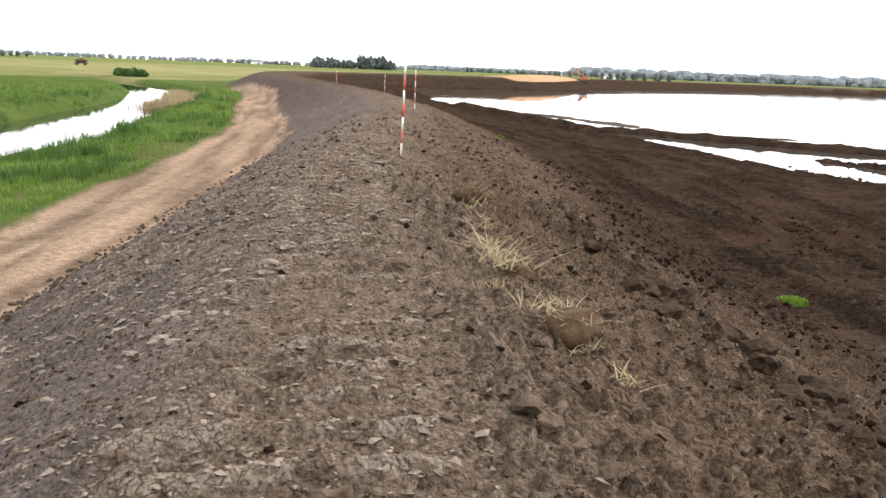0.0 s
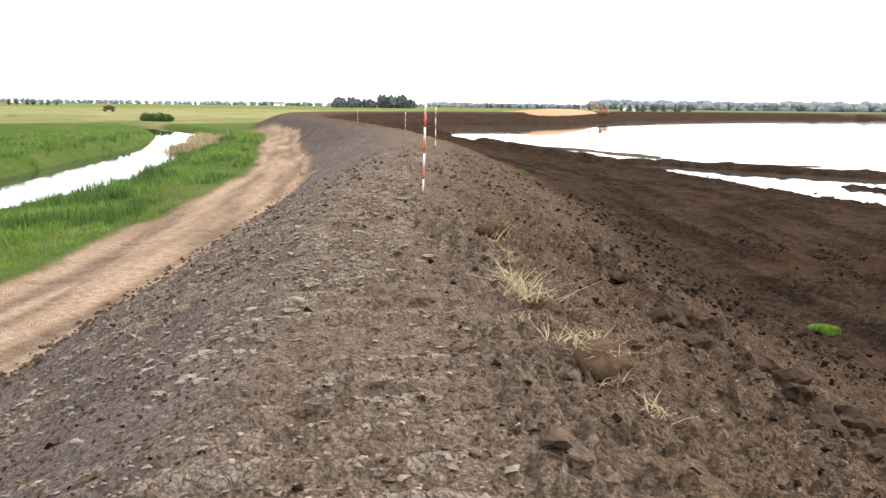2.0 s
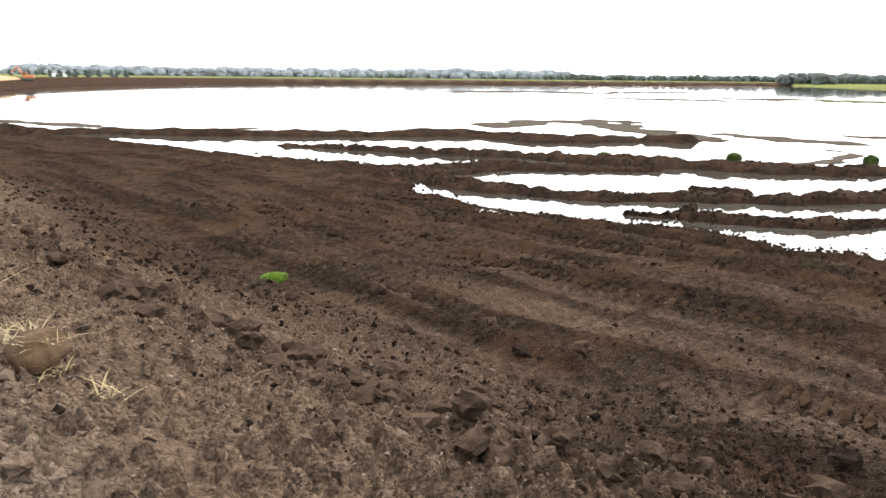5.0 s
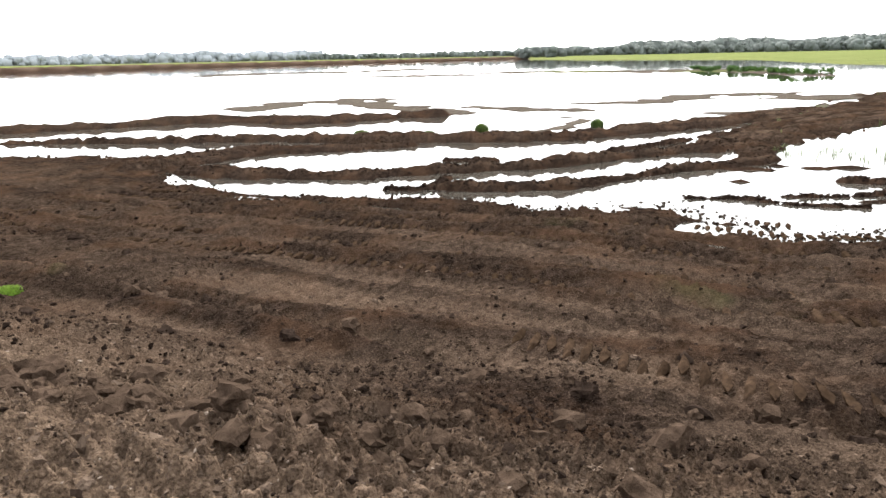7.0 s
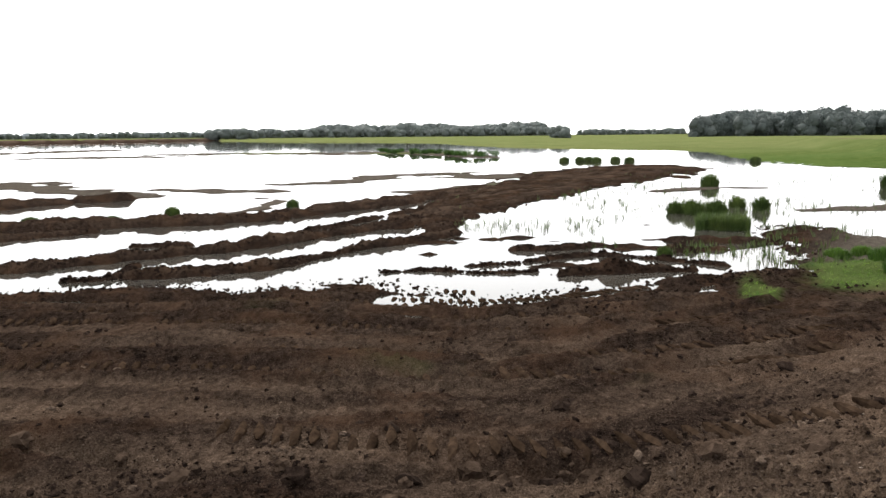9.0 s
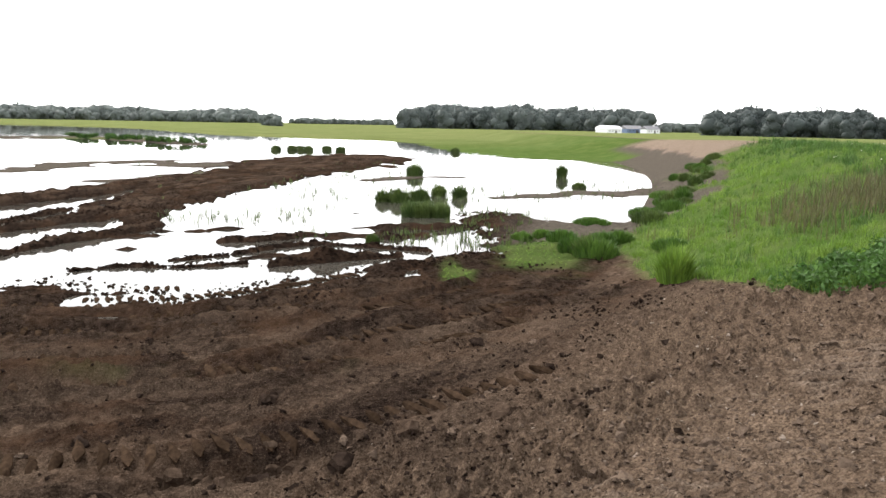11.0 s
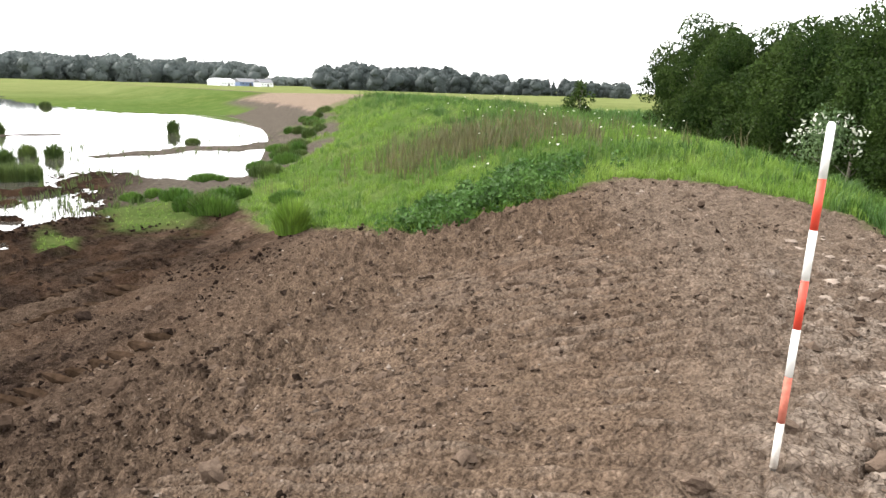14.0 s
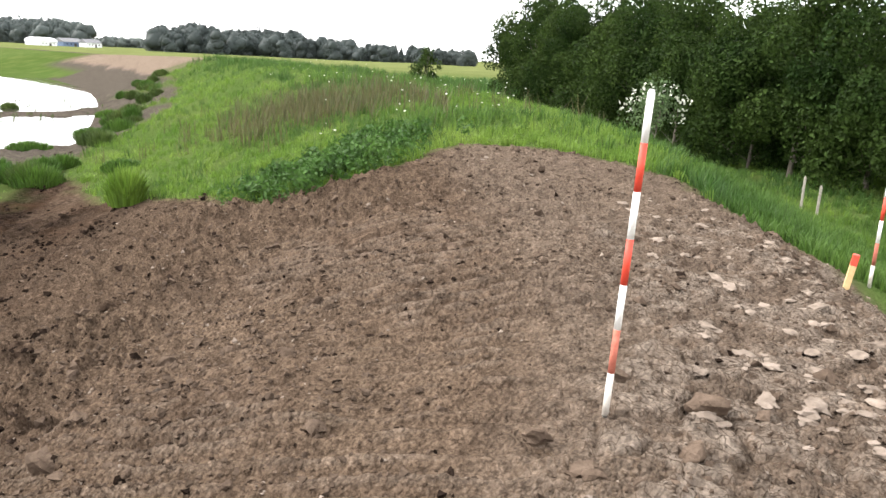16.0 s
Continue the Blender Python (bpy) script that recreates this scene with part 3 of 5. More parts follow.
def leaf_material(name, c1, c2, scale=1.2, vary=0.35, shine=0.25):
    """Foliage: two tones, each blade or leaf with its own shade, and some light through it."""
    m = Mat(name, 0.6, shine)
    col = m.mix(m.ramp(m.noise(scale, 3), 0.32, 0.68), c1, c2)
    info = m.t.nodes.new("ShaderNodeNewGeometry")
    hsv = m.node("ShaderNodeHueSaturation", Color=col)
    m.put(hsv.inputs["Value"], m.node("ShaderNodeMapRange", Value=info.outputs["Random Per Island"], i3=1 - vary, i4=1 + vary).outputs[0])
    m.colour(hsv.outputs[0])
    thin = m.node("ShaderNodeBsdfTranslucent", Color=hsv.outputs[0])
    both = m.node("ShaderNodeMixShader", i0=0.3, i1=m.b.outputs[0], i2=thin.outputs[0])
    m.t.links.new(both.outputs[0], m.t.nodes["Material Output"].inputs["Surface"])
    return m.m


def water_material(name, body, ripple):
    m = Mat(name, 0.03, 0.5)
    m.b.inputs["IOR"].default_value = 1.333
    m.colour(m.mix(m.ramp(m.noise(0.15, 3), 0.35, 0.65), body, tuple(c * 1.6 for c in body)))
    m.bump(m.noise(3.0, 3), ripple, 0.01)
    return m.m


M_GROUND = ground_material()
M_WATER = water_material("lake_water", (0.035, 0.032, 0.027), 0.06)
M_CANAL = water_material("canal_water", (0.02, 0.022, 0.018), 0.05)
M_CLOD = plain("clod_earth", (0.0488, 0.0345, 0.0255), (0.124, 0.0907, 0.069), 9, 0.95, 0.0, vary=0.3, bump=0.8, dist=0.03)
M_CLOD_DARK = plain("peat_clod", (0.008, 0.0058, 0.0046), (0.032, 0.022, 0.017), 9, 0.95, 0.0, vary=0.4, bump=0.8, dist=0.03)
M_MUD_BAR = plain("track_mud", (0.014, 0.009, 0.006), (0.045, 0.029, 0.019), 9, 0.95, 0.0, vary=0.3, bump=0.6, dist=0.02)
M_CLOD_MID = plain("damp_clod", (0.02, 0.0135, 0.0095), (0.065, 0.045, 0.033), 9, 0.95, 0.0, vary=0.3, bump=0.8, dist=0.03)
M_CLAY = plain("dry_clay", (0.12, 0.095, 0.077), (0.25, 0.203, 0.168), 8, 0.95, 0.0, bump=0.7, dist=0.02, vary=0.2)
M_GRASS = leaf_material("grass_blades", (0.026, 0.068, 0.010), (0.08, 0.145, 0.024), 0.3)
M_GRASS_LIGHT = leaf_material("light_grass_blades", (0.075, 0.15, 0.016), (0.15, 0.225, 0.036), 0.5)
M_NETTLE = leaf_material("nettle_leaves", (0.026, 0.07, 0.012), (0.06, 0.12, 0.022), 0.8)
M_REED = leaf_material("rush_stems", (0.034, 0.062, 0.014), (0.085, 0.118, 0.03), 0.8)
M_STRAW = leaf_material("dry_straw", (0.22, 0.17, 0.09), (0.36, 0.29, 0.17), 2.0)
M_SEED = leaf_material("seed_heads", (0.06, 0.065, 0.025), (0.12, 0.105, 0.05), 1.0, 0.3)
M_LEAF = leaf_material("wood_leaves", (0.013, 0.028, 0.006), (0.04, 0.064, 0.014), 0.35, 0.45, 0.06)
M_LEAF_PALE = leaf_material("pale_leaves", (0.06, 0.1, 0.04), (0.1, 0.15, 0.06), 0.6, 0.35)
M_BLOSSOM = leaf_material("white_blossom", (0.5, 0.5, 0.42), (0.72, 0.72, 0.64), 3.0, 0.15)
# distant foliage: the haze of the air is put into these paler, bluish tones
M_FAR_HAZED = leaf_material("far_wood", (0.062, 0.078, 0.076), (0.086, 0.102, 0.096), 0.02, 0.15)
M_FAR_CONIFER_HAZED = leaf_material("hazed_far_conifers", (0.044, 0.057, 0.056), (0.064, 0.078, 0.074), 0.02, 0.15)
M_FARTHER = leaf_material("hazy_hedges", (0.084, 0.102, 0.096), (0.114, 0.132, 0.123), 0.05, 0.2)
# horizon woods: blue-grey is aerial haze painted into the base colour
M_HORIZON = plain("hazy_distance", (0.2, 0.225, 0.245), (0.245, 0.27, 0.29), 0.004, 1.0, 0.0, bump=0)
M_BARK = plain("bark", (0.05, 0.042, 0.034), (0.15, 0.13, 0.11), 12, 0.9, 0.2)
M_RED = plain("red_paint", (0.50, 0.045, 0.025), (0.62, 0.07, 0.04), 14, 0.5, 0.4, bump=0.1)
M_WHITE = plain("white_paint", (0.62, 0.61, 0.58), (0.80, 0.79, 0.76), 14, 0.5, 0.4, bump=0.1)
M_MUDDY_RED = plain("muddy_red_paint", (0.30, 0.085, 0.06), (0.50, 0.16, 0.11), 22, 0.8, 0.3, bump=0.3)
M_MUDDY_WHITE = plain("muddy_white_paint", (0.42, 0.37, 0.32), (0.72, 0.69, 0.64), 22, 0.8, 0.3, bump=0.3)
M_STEEL = plain("steel", (0.2, 0.2, 0.2), (0.4, 0.4, 0.4), 30, 0.4, 0.5, 1.0)
M_WOOD = plain("raw_pine", (0.42, 0.28, 0.13), (0.58, 0.42, 0.22), 18, 0.8, 0.3)
M_MACHINE = plain("orange_machine_paint", (0.3, 0.09, 0.03), (0.4, 0.15, 0.05), 3, 0.5, 0.4)
M_DARK = plain("dark_machine_steel", (0.025, 0.024, 0.023), (0.07, 0.065, 0.06), 4, 0.7, 0.4)
M_GLASS = plain("dark_cab_glass", (0.02, 0.025, 0.03), (0.04, 0.045, 0.05), 2, 0.1, 0.5, bump=0)
M_SHEET = plain("white_sheet_metal", (0.68, 0.70, 0.72), (0.8, 0.82, 0.84), 0.6, 0.5, 0.4, bump=0.1)
M_BLUE = plain("blue_grey_cladding", (0.09, 0.13, 0.22), (0.14, 0.19, 0.3), 0.6, 0.6, 0.3)
M_ROOF = plain("grey_roof_sheets", (0.12, 0.12, 0.13), (0.2, 0.2, 0.21), 0.8, 0.8, 0.3)
M_SANDPILE = plain("orange_sand", (0.25, 0.135, 0.062), (0.37, 0.225, 0.122), 1.5, 0.95, 0.2, bump=0.6, dist=0.1)


# ---- mesh helpers ----
def mesh_object(name, verts, faces, material, parent=None, smooth=True):
    """One mesh object from arrays; faces all triangles or all quads."""
    verts, faces = np.asarray(verts, np.float32), np.asarray(faces, np.int32)
    me = bpy.data.meshes.new(name)
    k = faces.shape[1]
    me.vertices.add(len(verts))
    me.vertices.foreach_set("co", verts.ravel())
    me.loops.add(faces.size)
    me.loops.foreach_set("vertex_index", faces.ravel())
    me.polygons.add(len(faces))
    me.polygons.foreach_set("loop_start", np.arange(0, faces.size, k, dtype=np.int32))
    me.polygons.foreach_set("use_smooth", np.full(len(faces), smooth, dtype=bool))
    me.update(calc_edges=True)
    me.materials.append(material)
    ob = new(name, me)
    ob.parent = parent
    return ob


def part(name, bm, material, parent=None, label="", smooth=False):
    """Links a bmesh as one mesh object under a thing or a part."""
    me = bpy.data.meshes.new(name)
    for f in bm.faces:
        f.smooth = smooth
    bm.to_mesh(me)
    bm.free()
    me.materials.append(material)
    ob = new(name, me)
    ob.parent = parent
    if label:
        ob["label"] = label
    return ob


def thing(name, x, y, z, turn, label, category, group=""):
    ob = new(name)
    ob.matrix_basis = pose(x, y, z, 0, 0, turn)
    return tagged(ob, label, category, group)


def box(bm, size, at=(0, 0, 0), rot=(0, 0, 0), bevel=0.0):
    made = bmesh.ops.create_cube(bm, size=1.0, matrix=pose(*at, *rot) @ Matrix.Diagonal((*size, 1)))
    if bevel:
        edges = list({e for v in made["verts"] for e in v.link_edges})
        bmesh.ops.bevel(bm, geom=edges, offset=bevel, segments=1, affect="EDGES")
    return bm


def rod(bm, a, b, r0, r1, sides=10):
    a, b = Vector(a), Vector(b)
    m = Matrix.Translation((a + b) / 2) @ (b - a).to_track_quat("Z", "Y").to_matrix().to_4x4()
    bmesh.ops.create_cone(bm, cap_ends=True, segments=sides, radius1=r0, radius2=r1, depth=(b - a).length, matrix=m)
    return bm


def blob(seed, sub=1, rough=0.35, squash=(1, 1, 0.7)):
    """Vertices and triangles of a lumpy, angular ball of radius about 1."""
    bm = bmesh.new()
    bmesh.ops.create_icosphere(bm, subdivisions=sub, radius=1.0)
    for v in bm.verts:
        k = 1 + rough * noise.noise(v.co * 1.3 + Vector((seed * 3.1, seed * 1.7, 0))) * 2
        v.co = Vector((v.co.x * squash[0], v.co.y * squash[1], v.co.z * squash[2])) * k
    bm.verts.ensure_lookup_table()
    vs = np.array([v.co[:] for v in bm.verts])
    fs = np.array([[v.index for v in f.verts] for f in bm.faces])
    bm.free()
    return vs, fs


def scatter(shapes, xyz, scale, rng, tilt=0.4):
    """Many turned copies of shapes as one vertex and face array. scale: n or n x 3."""
    V, F, n0 = [], [], 0
    n = len(xyz)
    scale = np.asarray(scale, float)
    if scale.ndim == 1:
        scale = np.repeat(scale[:, None], 3, 1)
    pick = rng.randint(len(shapes), size=n)
    for k, (vs, fs) in enumerate(shapes):
        ids = np.where(pick == k)[0]
        if not len(ids):
            continue
        t = rng.rand(len(ids)) * 2 * math.pi
        tx, ty = rng.randn(len(ids)) * tilt, rng.randn(len(ids)) * tilt
        p = vs[None] * scale[ids][:, None]
        x, y, z = p[..., 0], p[..., 1], p[..., 2]
        cx, sx = np.cos(tx)[:, None], np.sin(tx)[:, None]
        y, z = y * cx - z * sx, y * sx + z * cx
        cy, sy = np.cos(ty)[:, None], np.sin(ty)[:, None]
        x, z = x * cy + z * sy, -x * sy + z * cy
        c, s_ = np.cos(t)[:, None], np.sin(t)[:, None]
        x, y = x * c - y * s_, x * s_ + y * c
        q = np.stack([x, y, z], -1) + xyz[ids][:, None]
        V.append(q.reshape(-1, 3))
        F.append((fs[None] + (n0 + np.arange(len(ids)) * len(vs))[:, None, None]).reshape(-1, fs.shape[1]))
        n0 += len(ids) * len(vs)
    return np.vstack(V), np.vstack(F)


def tuft(seed, blades, high, spread, width, droop=0.5):
    """A tuft of bent grass blades, base at the origin: vertices and triangles."""
    rng = np.random.RandomState(seed)
    V, F = [], []
    for _ in range(blades):
        a, r = rng.rand() * 6.283, spread * math.sqrt(rng.rand())
        bx, by = r * math.cos(a), r * math.sin(a)
        h = high * (0.55 + 0.6 * rng.rand())
        d = rng.rand() * 6.283
        lean = droop * h * (0.2 + 0.8 * rng.rand())
        dx, dy = math.cos(d), math.sin(d)
        w = width * (0.6 + 0.8 * rng.rand())
        k = len(V)
        V += [(bx - dy * w, by + dx * w, -0.03), (bx + dy * w, by - dx * w, -0.03),
              (bx + dx * lean * 0.4 - dy * w * 0.7, by + dy * lean * 0.4 + dx * w * 0.7, h * 0.62), (bx + dx * lean * 0.4 + dy * w * 0.7, by + dy * lean * 0.4 - dx * w * 0.7, h * 0.62),
              (bx + dx * lean, by + dy * lean, h)]
        F += [(k, k + 1, k + 3), (k, k + 3, k + 2), (k + 2, k + 3, k + 4)]
    return np.array(V), np.array(F)


def leaves(rng, centres, radii, count, size):
    """Leaf clumps: small bent quads on the outside of overlapping balls. Vertices and quads."""
    w = np.array(radii, float) ** 2
    pick = rng.choice(len(centres), size=count, p=w / w.sum())
    n = rng.randn(count, 3)
    n /= np.linalg.norm(n, axis=1)[:, None]
    rad = np.asarray(radii)[pick] * (0.62 + 0.42 * rng.rand(count) ** 0.6)
    p = np.asarray(centres)[pick] + n * rad[:, None]
    f = n + rng.randn(count, 3) * 0.7
    f /= np.linalg.norm(f, axis=1)[:, None]
    u = np.cross(f, rng.randn(count, 3))
    u /= np.linalg.norm(u, axis=1)[:, None]
    v = np.cross(f, u)
    s = size * (0.6 + 0.8 * rng.rand(count))
    u, v = u * s[:, None], v * (s * 0.62)[:, None]
    b = f * (s * 0.25)[:, None]
    V = np.stack([p - u, p - v + b, p + u, p + v + b], 1).reshape(-1, 3)
    F = np.arange(4 * count).reshape(-1, 4)
    return V, F


# ---- the ground, one sheet split along its kinds of surface ----
def build_ground():
    ang = np.concatenate([np.arange(-168, 44, 0.27), np.arange(44, 192, 1.6)])
    rad = [0.004, 0.15, 0.3, 0.45]
    while rad[-1] < 65:
        rad.append(rad[-1] * (1.06 if rad[-1] < 2.0 else 1.0063 if rad[-1] < 13 else 1.0075 if rad[-1] < 32 else 1.012))
    while rad[-1] < 4600:
        rad.append(rad[-1] * (1.016 if rad[-1] < 500 else 1.035))
    rad = np.array(rad)
    A, R = np.meshgrid(np.radians(ang), rad, indexing="ij")
    x, y = EYE_XY[0] - np.sin(A) * R, EYE_XY[1] + np.cos(A) * R
    p = plan(x.ravel(), y.ravel())
    co = np.stack([x.ravel(), y.ravel(), p["z"]], 1)
    na, nr = len(ang), len(rad)
    i = np.arange(na)[:, None] * nr
    j = np.arange(nr - 1)[None]
    i2 = np.roll(i, -1, axis=0)
    quads = np.stack([i + j, i + j + 1, i2 + j + 1, i2 + j], -1).reshape(-1, 4)[:, ::-1]
    zone = np.zeros(len(co), int)
    zone[(p["bare"] > 0.5)] = 1
    zone[(p["bare"] > 0.5) & (p["a"] > 0) & (p["u_in"] > 0.9)] = 2
    zone[p["road"] > 0.5] = 3
    zone[(p["green"] > 0.5) & (p["a"] > -12) & (p["s"] > 5) & (p["u_in"] < 1.0) & (p["r"] < 150)] = 4
    ext = lambda k: p[k]
    za = np.stack([ext("green"), np.maximum(ext("road"), 0.25 * ext("stretch") * (p["a"] < 6.5)), ext("wet"), np.ones(len(co))], 1)
    zb = np.stack([ext("crust"), ext("slope_out"), ext("pale"), np.ones(len(co))], 1)
    hay_haze = ext("hay_haze")
    fz = zone[quads[:, 0]]
    names = (("ground", "green meadow and pale hay fields reaching to the horizon", "meadow"),
             ("embankment", "bare crumbly brown earth embankment with a trodden crest", "embankment"),
             ("mudflat", "dark wet peat mud with ruts and ridges beside the lake", "mudflat"),
             ("road", "sandy orange-brown dirt track along the embankment foot", "dirt track"),
             ("embankment_grass", "older stretch of embankment overgrown with tall green grass", "embankment"))
    made = []
    for k, (name, label, cat) in enumerate(names):
        f = quads[fz == k]
        used = np.unique(f)
        back_to = np.full(len(co), -1)
        back_to[used] = np.arange(len(used))
        ob = mesh_object(name, co[used], back_to[f], M_GROUND, smooth=True)
        me = ob.data
        for nm, data in (("zone_a", za), ("zone_b", zb)):
            at = me.attributes.new(nm, "FLOAT_COLOR", "POINT")
            at.data.foreach_set("color", data[used].astype(np.float32).ravel())
        for nm, data in (("hay_haze", hay_haze), ("lump", ext("tone"))):
            at = me.attributes.new(nm, "FLOAT", "POINT")
            at.data.foreach_set("value", data[used].astype(np.float32))
        tagged(ob, label, cat, kind="structure")
        made.append(ob)
    return made


GROUND, EMBANKMENT, MUDFLAT, TRACK, GRASS_BANK = build_ground()


def strip(name, line, half, z, material, label):
    d = np.gradient(line, axis=0)
    d /= np.linalg.norm(d, axis=1)[:, None]
    nrm = np.stack([-d[:, 1], d[:, 0]], 1)
    l, r = line + nrm * half, line - nrm * half
    v = np.vstack([np.c_[l, np.full(len(l), z)], np.c_[r, np.full(len(r), z)]])
    n = len(line)
    f = [(i + n, i + n + 1, i + 1, i) for i in range(n - 1)]
    return tagged(mesh_object(name, v, f, material), label, "water", kind="structure")


mesh_object("water", [(-58, -34, 0), (1300, -34, 0), (1300, 1000, 0), (-58, 1000, 0)], [(0, 1, 2, 3)], M_WATER)
tagged(bpy.data.objects["water"], "shallow flooded lake, still and white under the sky", "lake", kind="structure")
strip("canal_water", CANAL, 4.0, 0.1, M_CANAL, "narrow straight canal with still pale water")


# ---- loose earth ----
def polar(rng, n, az0, az1, r0, r1):
    """Random places, ever sparser with the distance from the crest."""
    az = np.radians(az0 + (az1 - az0) * rng.rand(n))
    r = r0 * (r1 / r0) ** rng.rand(n)
    return EYE_XY[0] - np.sin(az) * r, EYE_XY[1] + np.cos(az) * r, r


def stuff(name, V, F, material, label, category, smooth=False):
    return tagged(mesh_object(name, V, F, material, smooth=smooth), label, category, kind="stuff")


CLODS = [blob(k, 1, 0.38, (1.0, 0.8 - 0.05 * (k % 3), 0.62)) for k in range(7)]


def crumb(seed):
    """A small eight-sided crumb."""
    rng = np.random.RandomState(seed)
    v = np.array([(1, 0, 0), (0, 0.8, 0), (-1, 0, 0), (0, -0.8, 0), (0, 0, 0.6), (0, 0, -0.6)]) * (0.75 + 0.5 * rng.rand(6, 1)) + 0.15 * rng.randn(6, 3)
    return v, np.array([(0, 1, 4), (1, 2, 4), (2, 3, 4), (3, 0, 4), (1, 0, 5), (2, 1, 5), (3, 2, 5), (0, 3, 5)])


CRUMBS = [crumb(k) for k in range(9)]


def loose_earth():
    rng = np.random.RandomState(11)
    x, y, r = polar(rng, 115000, -166, 40, 1.6, 30)
    p = plan(x, y)
    keep = (p["bare"] > 0.6) & (p["road"] < 0.3) & ((p["z"] > 0.0) | (rng.rand(len(x)) < 0.15))
    keep &= ~((np.abs(p["a"]) < p["half"]) & (rng.rand(len(x)) < 0.45))
    patch = fbm(x, y, 1.4, 2, 21)
    keep &= ~((p["a"] - p["half"] > 6.2) & (rng.rand(len(x)) < 0.88) & (patch < 0.4))
    keep &= rng.rand(len(x)) < 0.55 + 0.6 * patch
    x, y, r = x[keep], y[keep], r[keep]
    p = {k: v[keep] for k, v in p.items()}
    size = (0.008 + 0.0017 * r) * np.exp(0.45 * rng.randn(len(x)))
    size = np.clip(size, 0.008, 0.075) * np.where(p["a"] < -p["half"], 0.8, 1.0)
    xyz = np.stack([x, y, p["z"] + size * 0.12], 1)
    dark = rng.rand(len(x)) < np.clip(p["wet"] * 1.6 + 0.05, 0, 1)
    pale = ~dark & (rng.rand(len(x)) < 0.12 + 0.12 * (p["crust"] > 0.5))
    for name, m, mat, label in (("loose_earth", ~dark & ~pale, M_CLOD, "crumbled brown clods strewn over the embankment"),
                                ("loose_peat", dark, M_CLOD_DARK, "dark wet peat clods strewn over the mud"),
                                ("clay_chips", pale, M_CLAY, "pale dry clay chips strewn over the crest")):
        sc = np.repeat(size[m][:, None], 3, 1)
        if name == "clay_chips":
            sc = sc * [0.7, 0.6, 0.4]
        V, F = scatter(CRUMBS, xyz[m], sc, rng, 0.45)
        stuff(name, V, F, mat, label, "earth")


loose_earth()


def lumps(name, places, size, material, parent, rng, flat=0.62, long=1.0):
    """Single clods or slabs, each its own object on a few shared meshes."""
    meshes = []
    for k in range(6):
        vs, fs = blob(40 + k + (10 if flat < 0.4 else 0), 2, 0.45, (1.0, 0.78, flat))
        me = bpy.data.meshes.new(name)
        me.from_pydata(vs.tolist(), [], fs.tolist())
        me.materials.append(material)
        meshes.append(me)
    for k in range(len(places)):
        x, y, z = places[k]
        ob = new(name, meshes[rng.randint(6)])
        ob.parent = parent
        tilt = 22 if flat > 0.4 else 7
        ob.matrix_basis = pose(x, y, z, rng.randn() * tilt, rng.randn() * tilt, rng.rand() * 360 if long == 1 else rng.randn() * 18) @ Matrix.Diagonal((size[k] * long, size[k], size[k], 1))


def along(line, n, rng, spread):
    i = rng.rand(n) * (len(line) - 1)
    k = i.astype(int)
    p = line[k] + (line[np.minimum(k + 1, len(line) - 1)] - line[k]) * (i - k)[:, None]
    return p + rng.randn(n, 2) * spread


def big_clods():
    rng = np.random.RandomState(5)
    # the heap line pushed down the inner face, the furrow's lip, and lumps here and there
    q = np.vstack([along(HEAP, 170, rng, 0.36), along(FURROW, 110, rng, 0.28), along(spline([(3.4, 6.4), (4.1, 4.6), (4.4, 2.8), (4.9, 1.2)], 3), 45, rng, 0.5)])
    z = height(q[:, 0], q[:, 1])
    sz = 0.04 + 0.13 * rng.rand(len(q)) ** 2.4
    lumps("clod", np.c_[q, z + sz * 0.1], sz, M_CLOD_MID, EMBANKMENT, rng)
    x, y, r = polar(rng, 90, -150, 25, 2.5, 16)
    p = plan(x, y)
    m = (p["bare"] > 0.7) & (p["road"] < 0.1)
    sz = 0.035 + 0.06 * rng.rand(m.sum()) ** 2
    lumps("earth_lump", np.c_[x[m], y[m], p["z"][m] + sz * 0.15], sz, M_CLOD, EMBANKMENT, rng)
    # dark lumps lying about on the mud
    x, y, r = polar(rng, 150, -125, -15, 7, 19)
    p = plan(x, y)
    m = (p["bare"] > 0.7) & (p["dark"] > 0.6) & (p["z"] > 0.03)
    sz = 0.04 + 0.13 * rng.rand(m.sum()) ** 3
    lumps("peat_lump", np.c_[x[m], y[m], p["z"][m] + sz * 0.1], sz, M_CLOD_DARK, MUDFLAT, rng)
    # broken pieces of pale clay at the crest's edge
    q = np.array([(-0.1, 3.5), (0.12, 3.2), (0.02, 3.35), (-0.3, 4.1), (-0.6, 4.6), (0.35, 2.9), (-1.0, 5.6), (-0.75, 3.0), (2.0, -2.9), (2.35, -3.0), (1.75, -3.3), (2.5, -3.8), (1.95, -3.75)])
    lumps("clay_piece", np.c_[q, height(q[:, 0], q[:, 1]) + 0.015], 0.05 + 0.05 * rng.rand(len(q)), M_CLOD, EMBANKMENT, rng, 0.5)


big_clods()


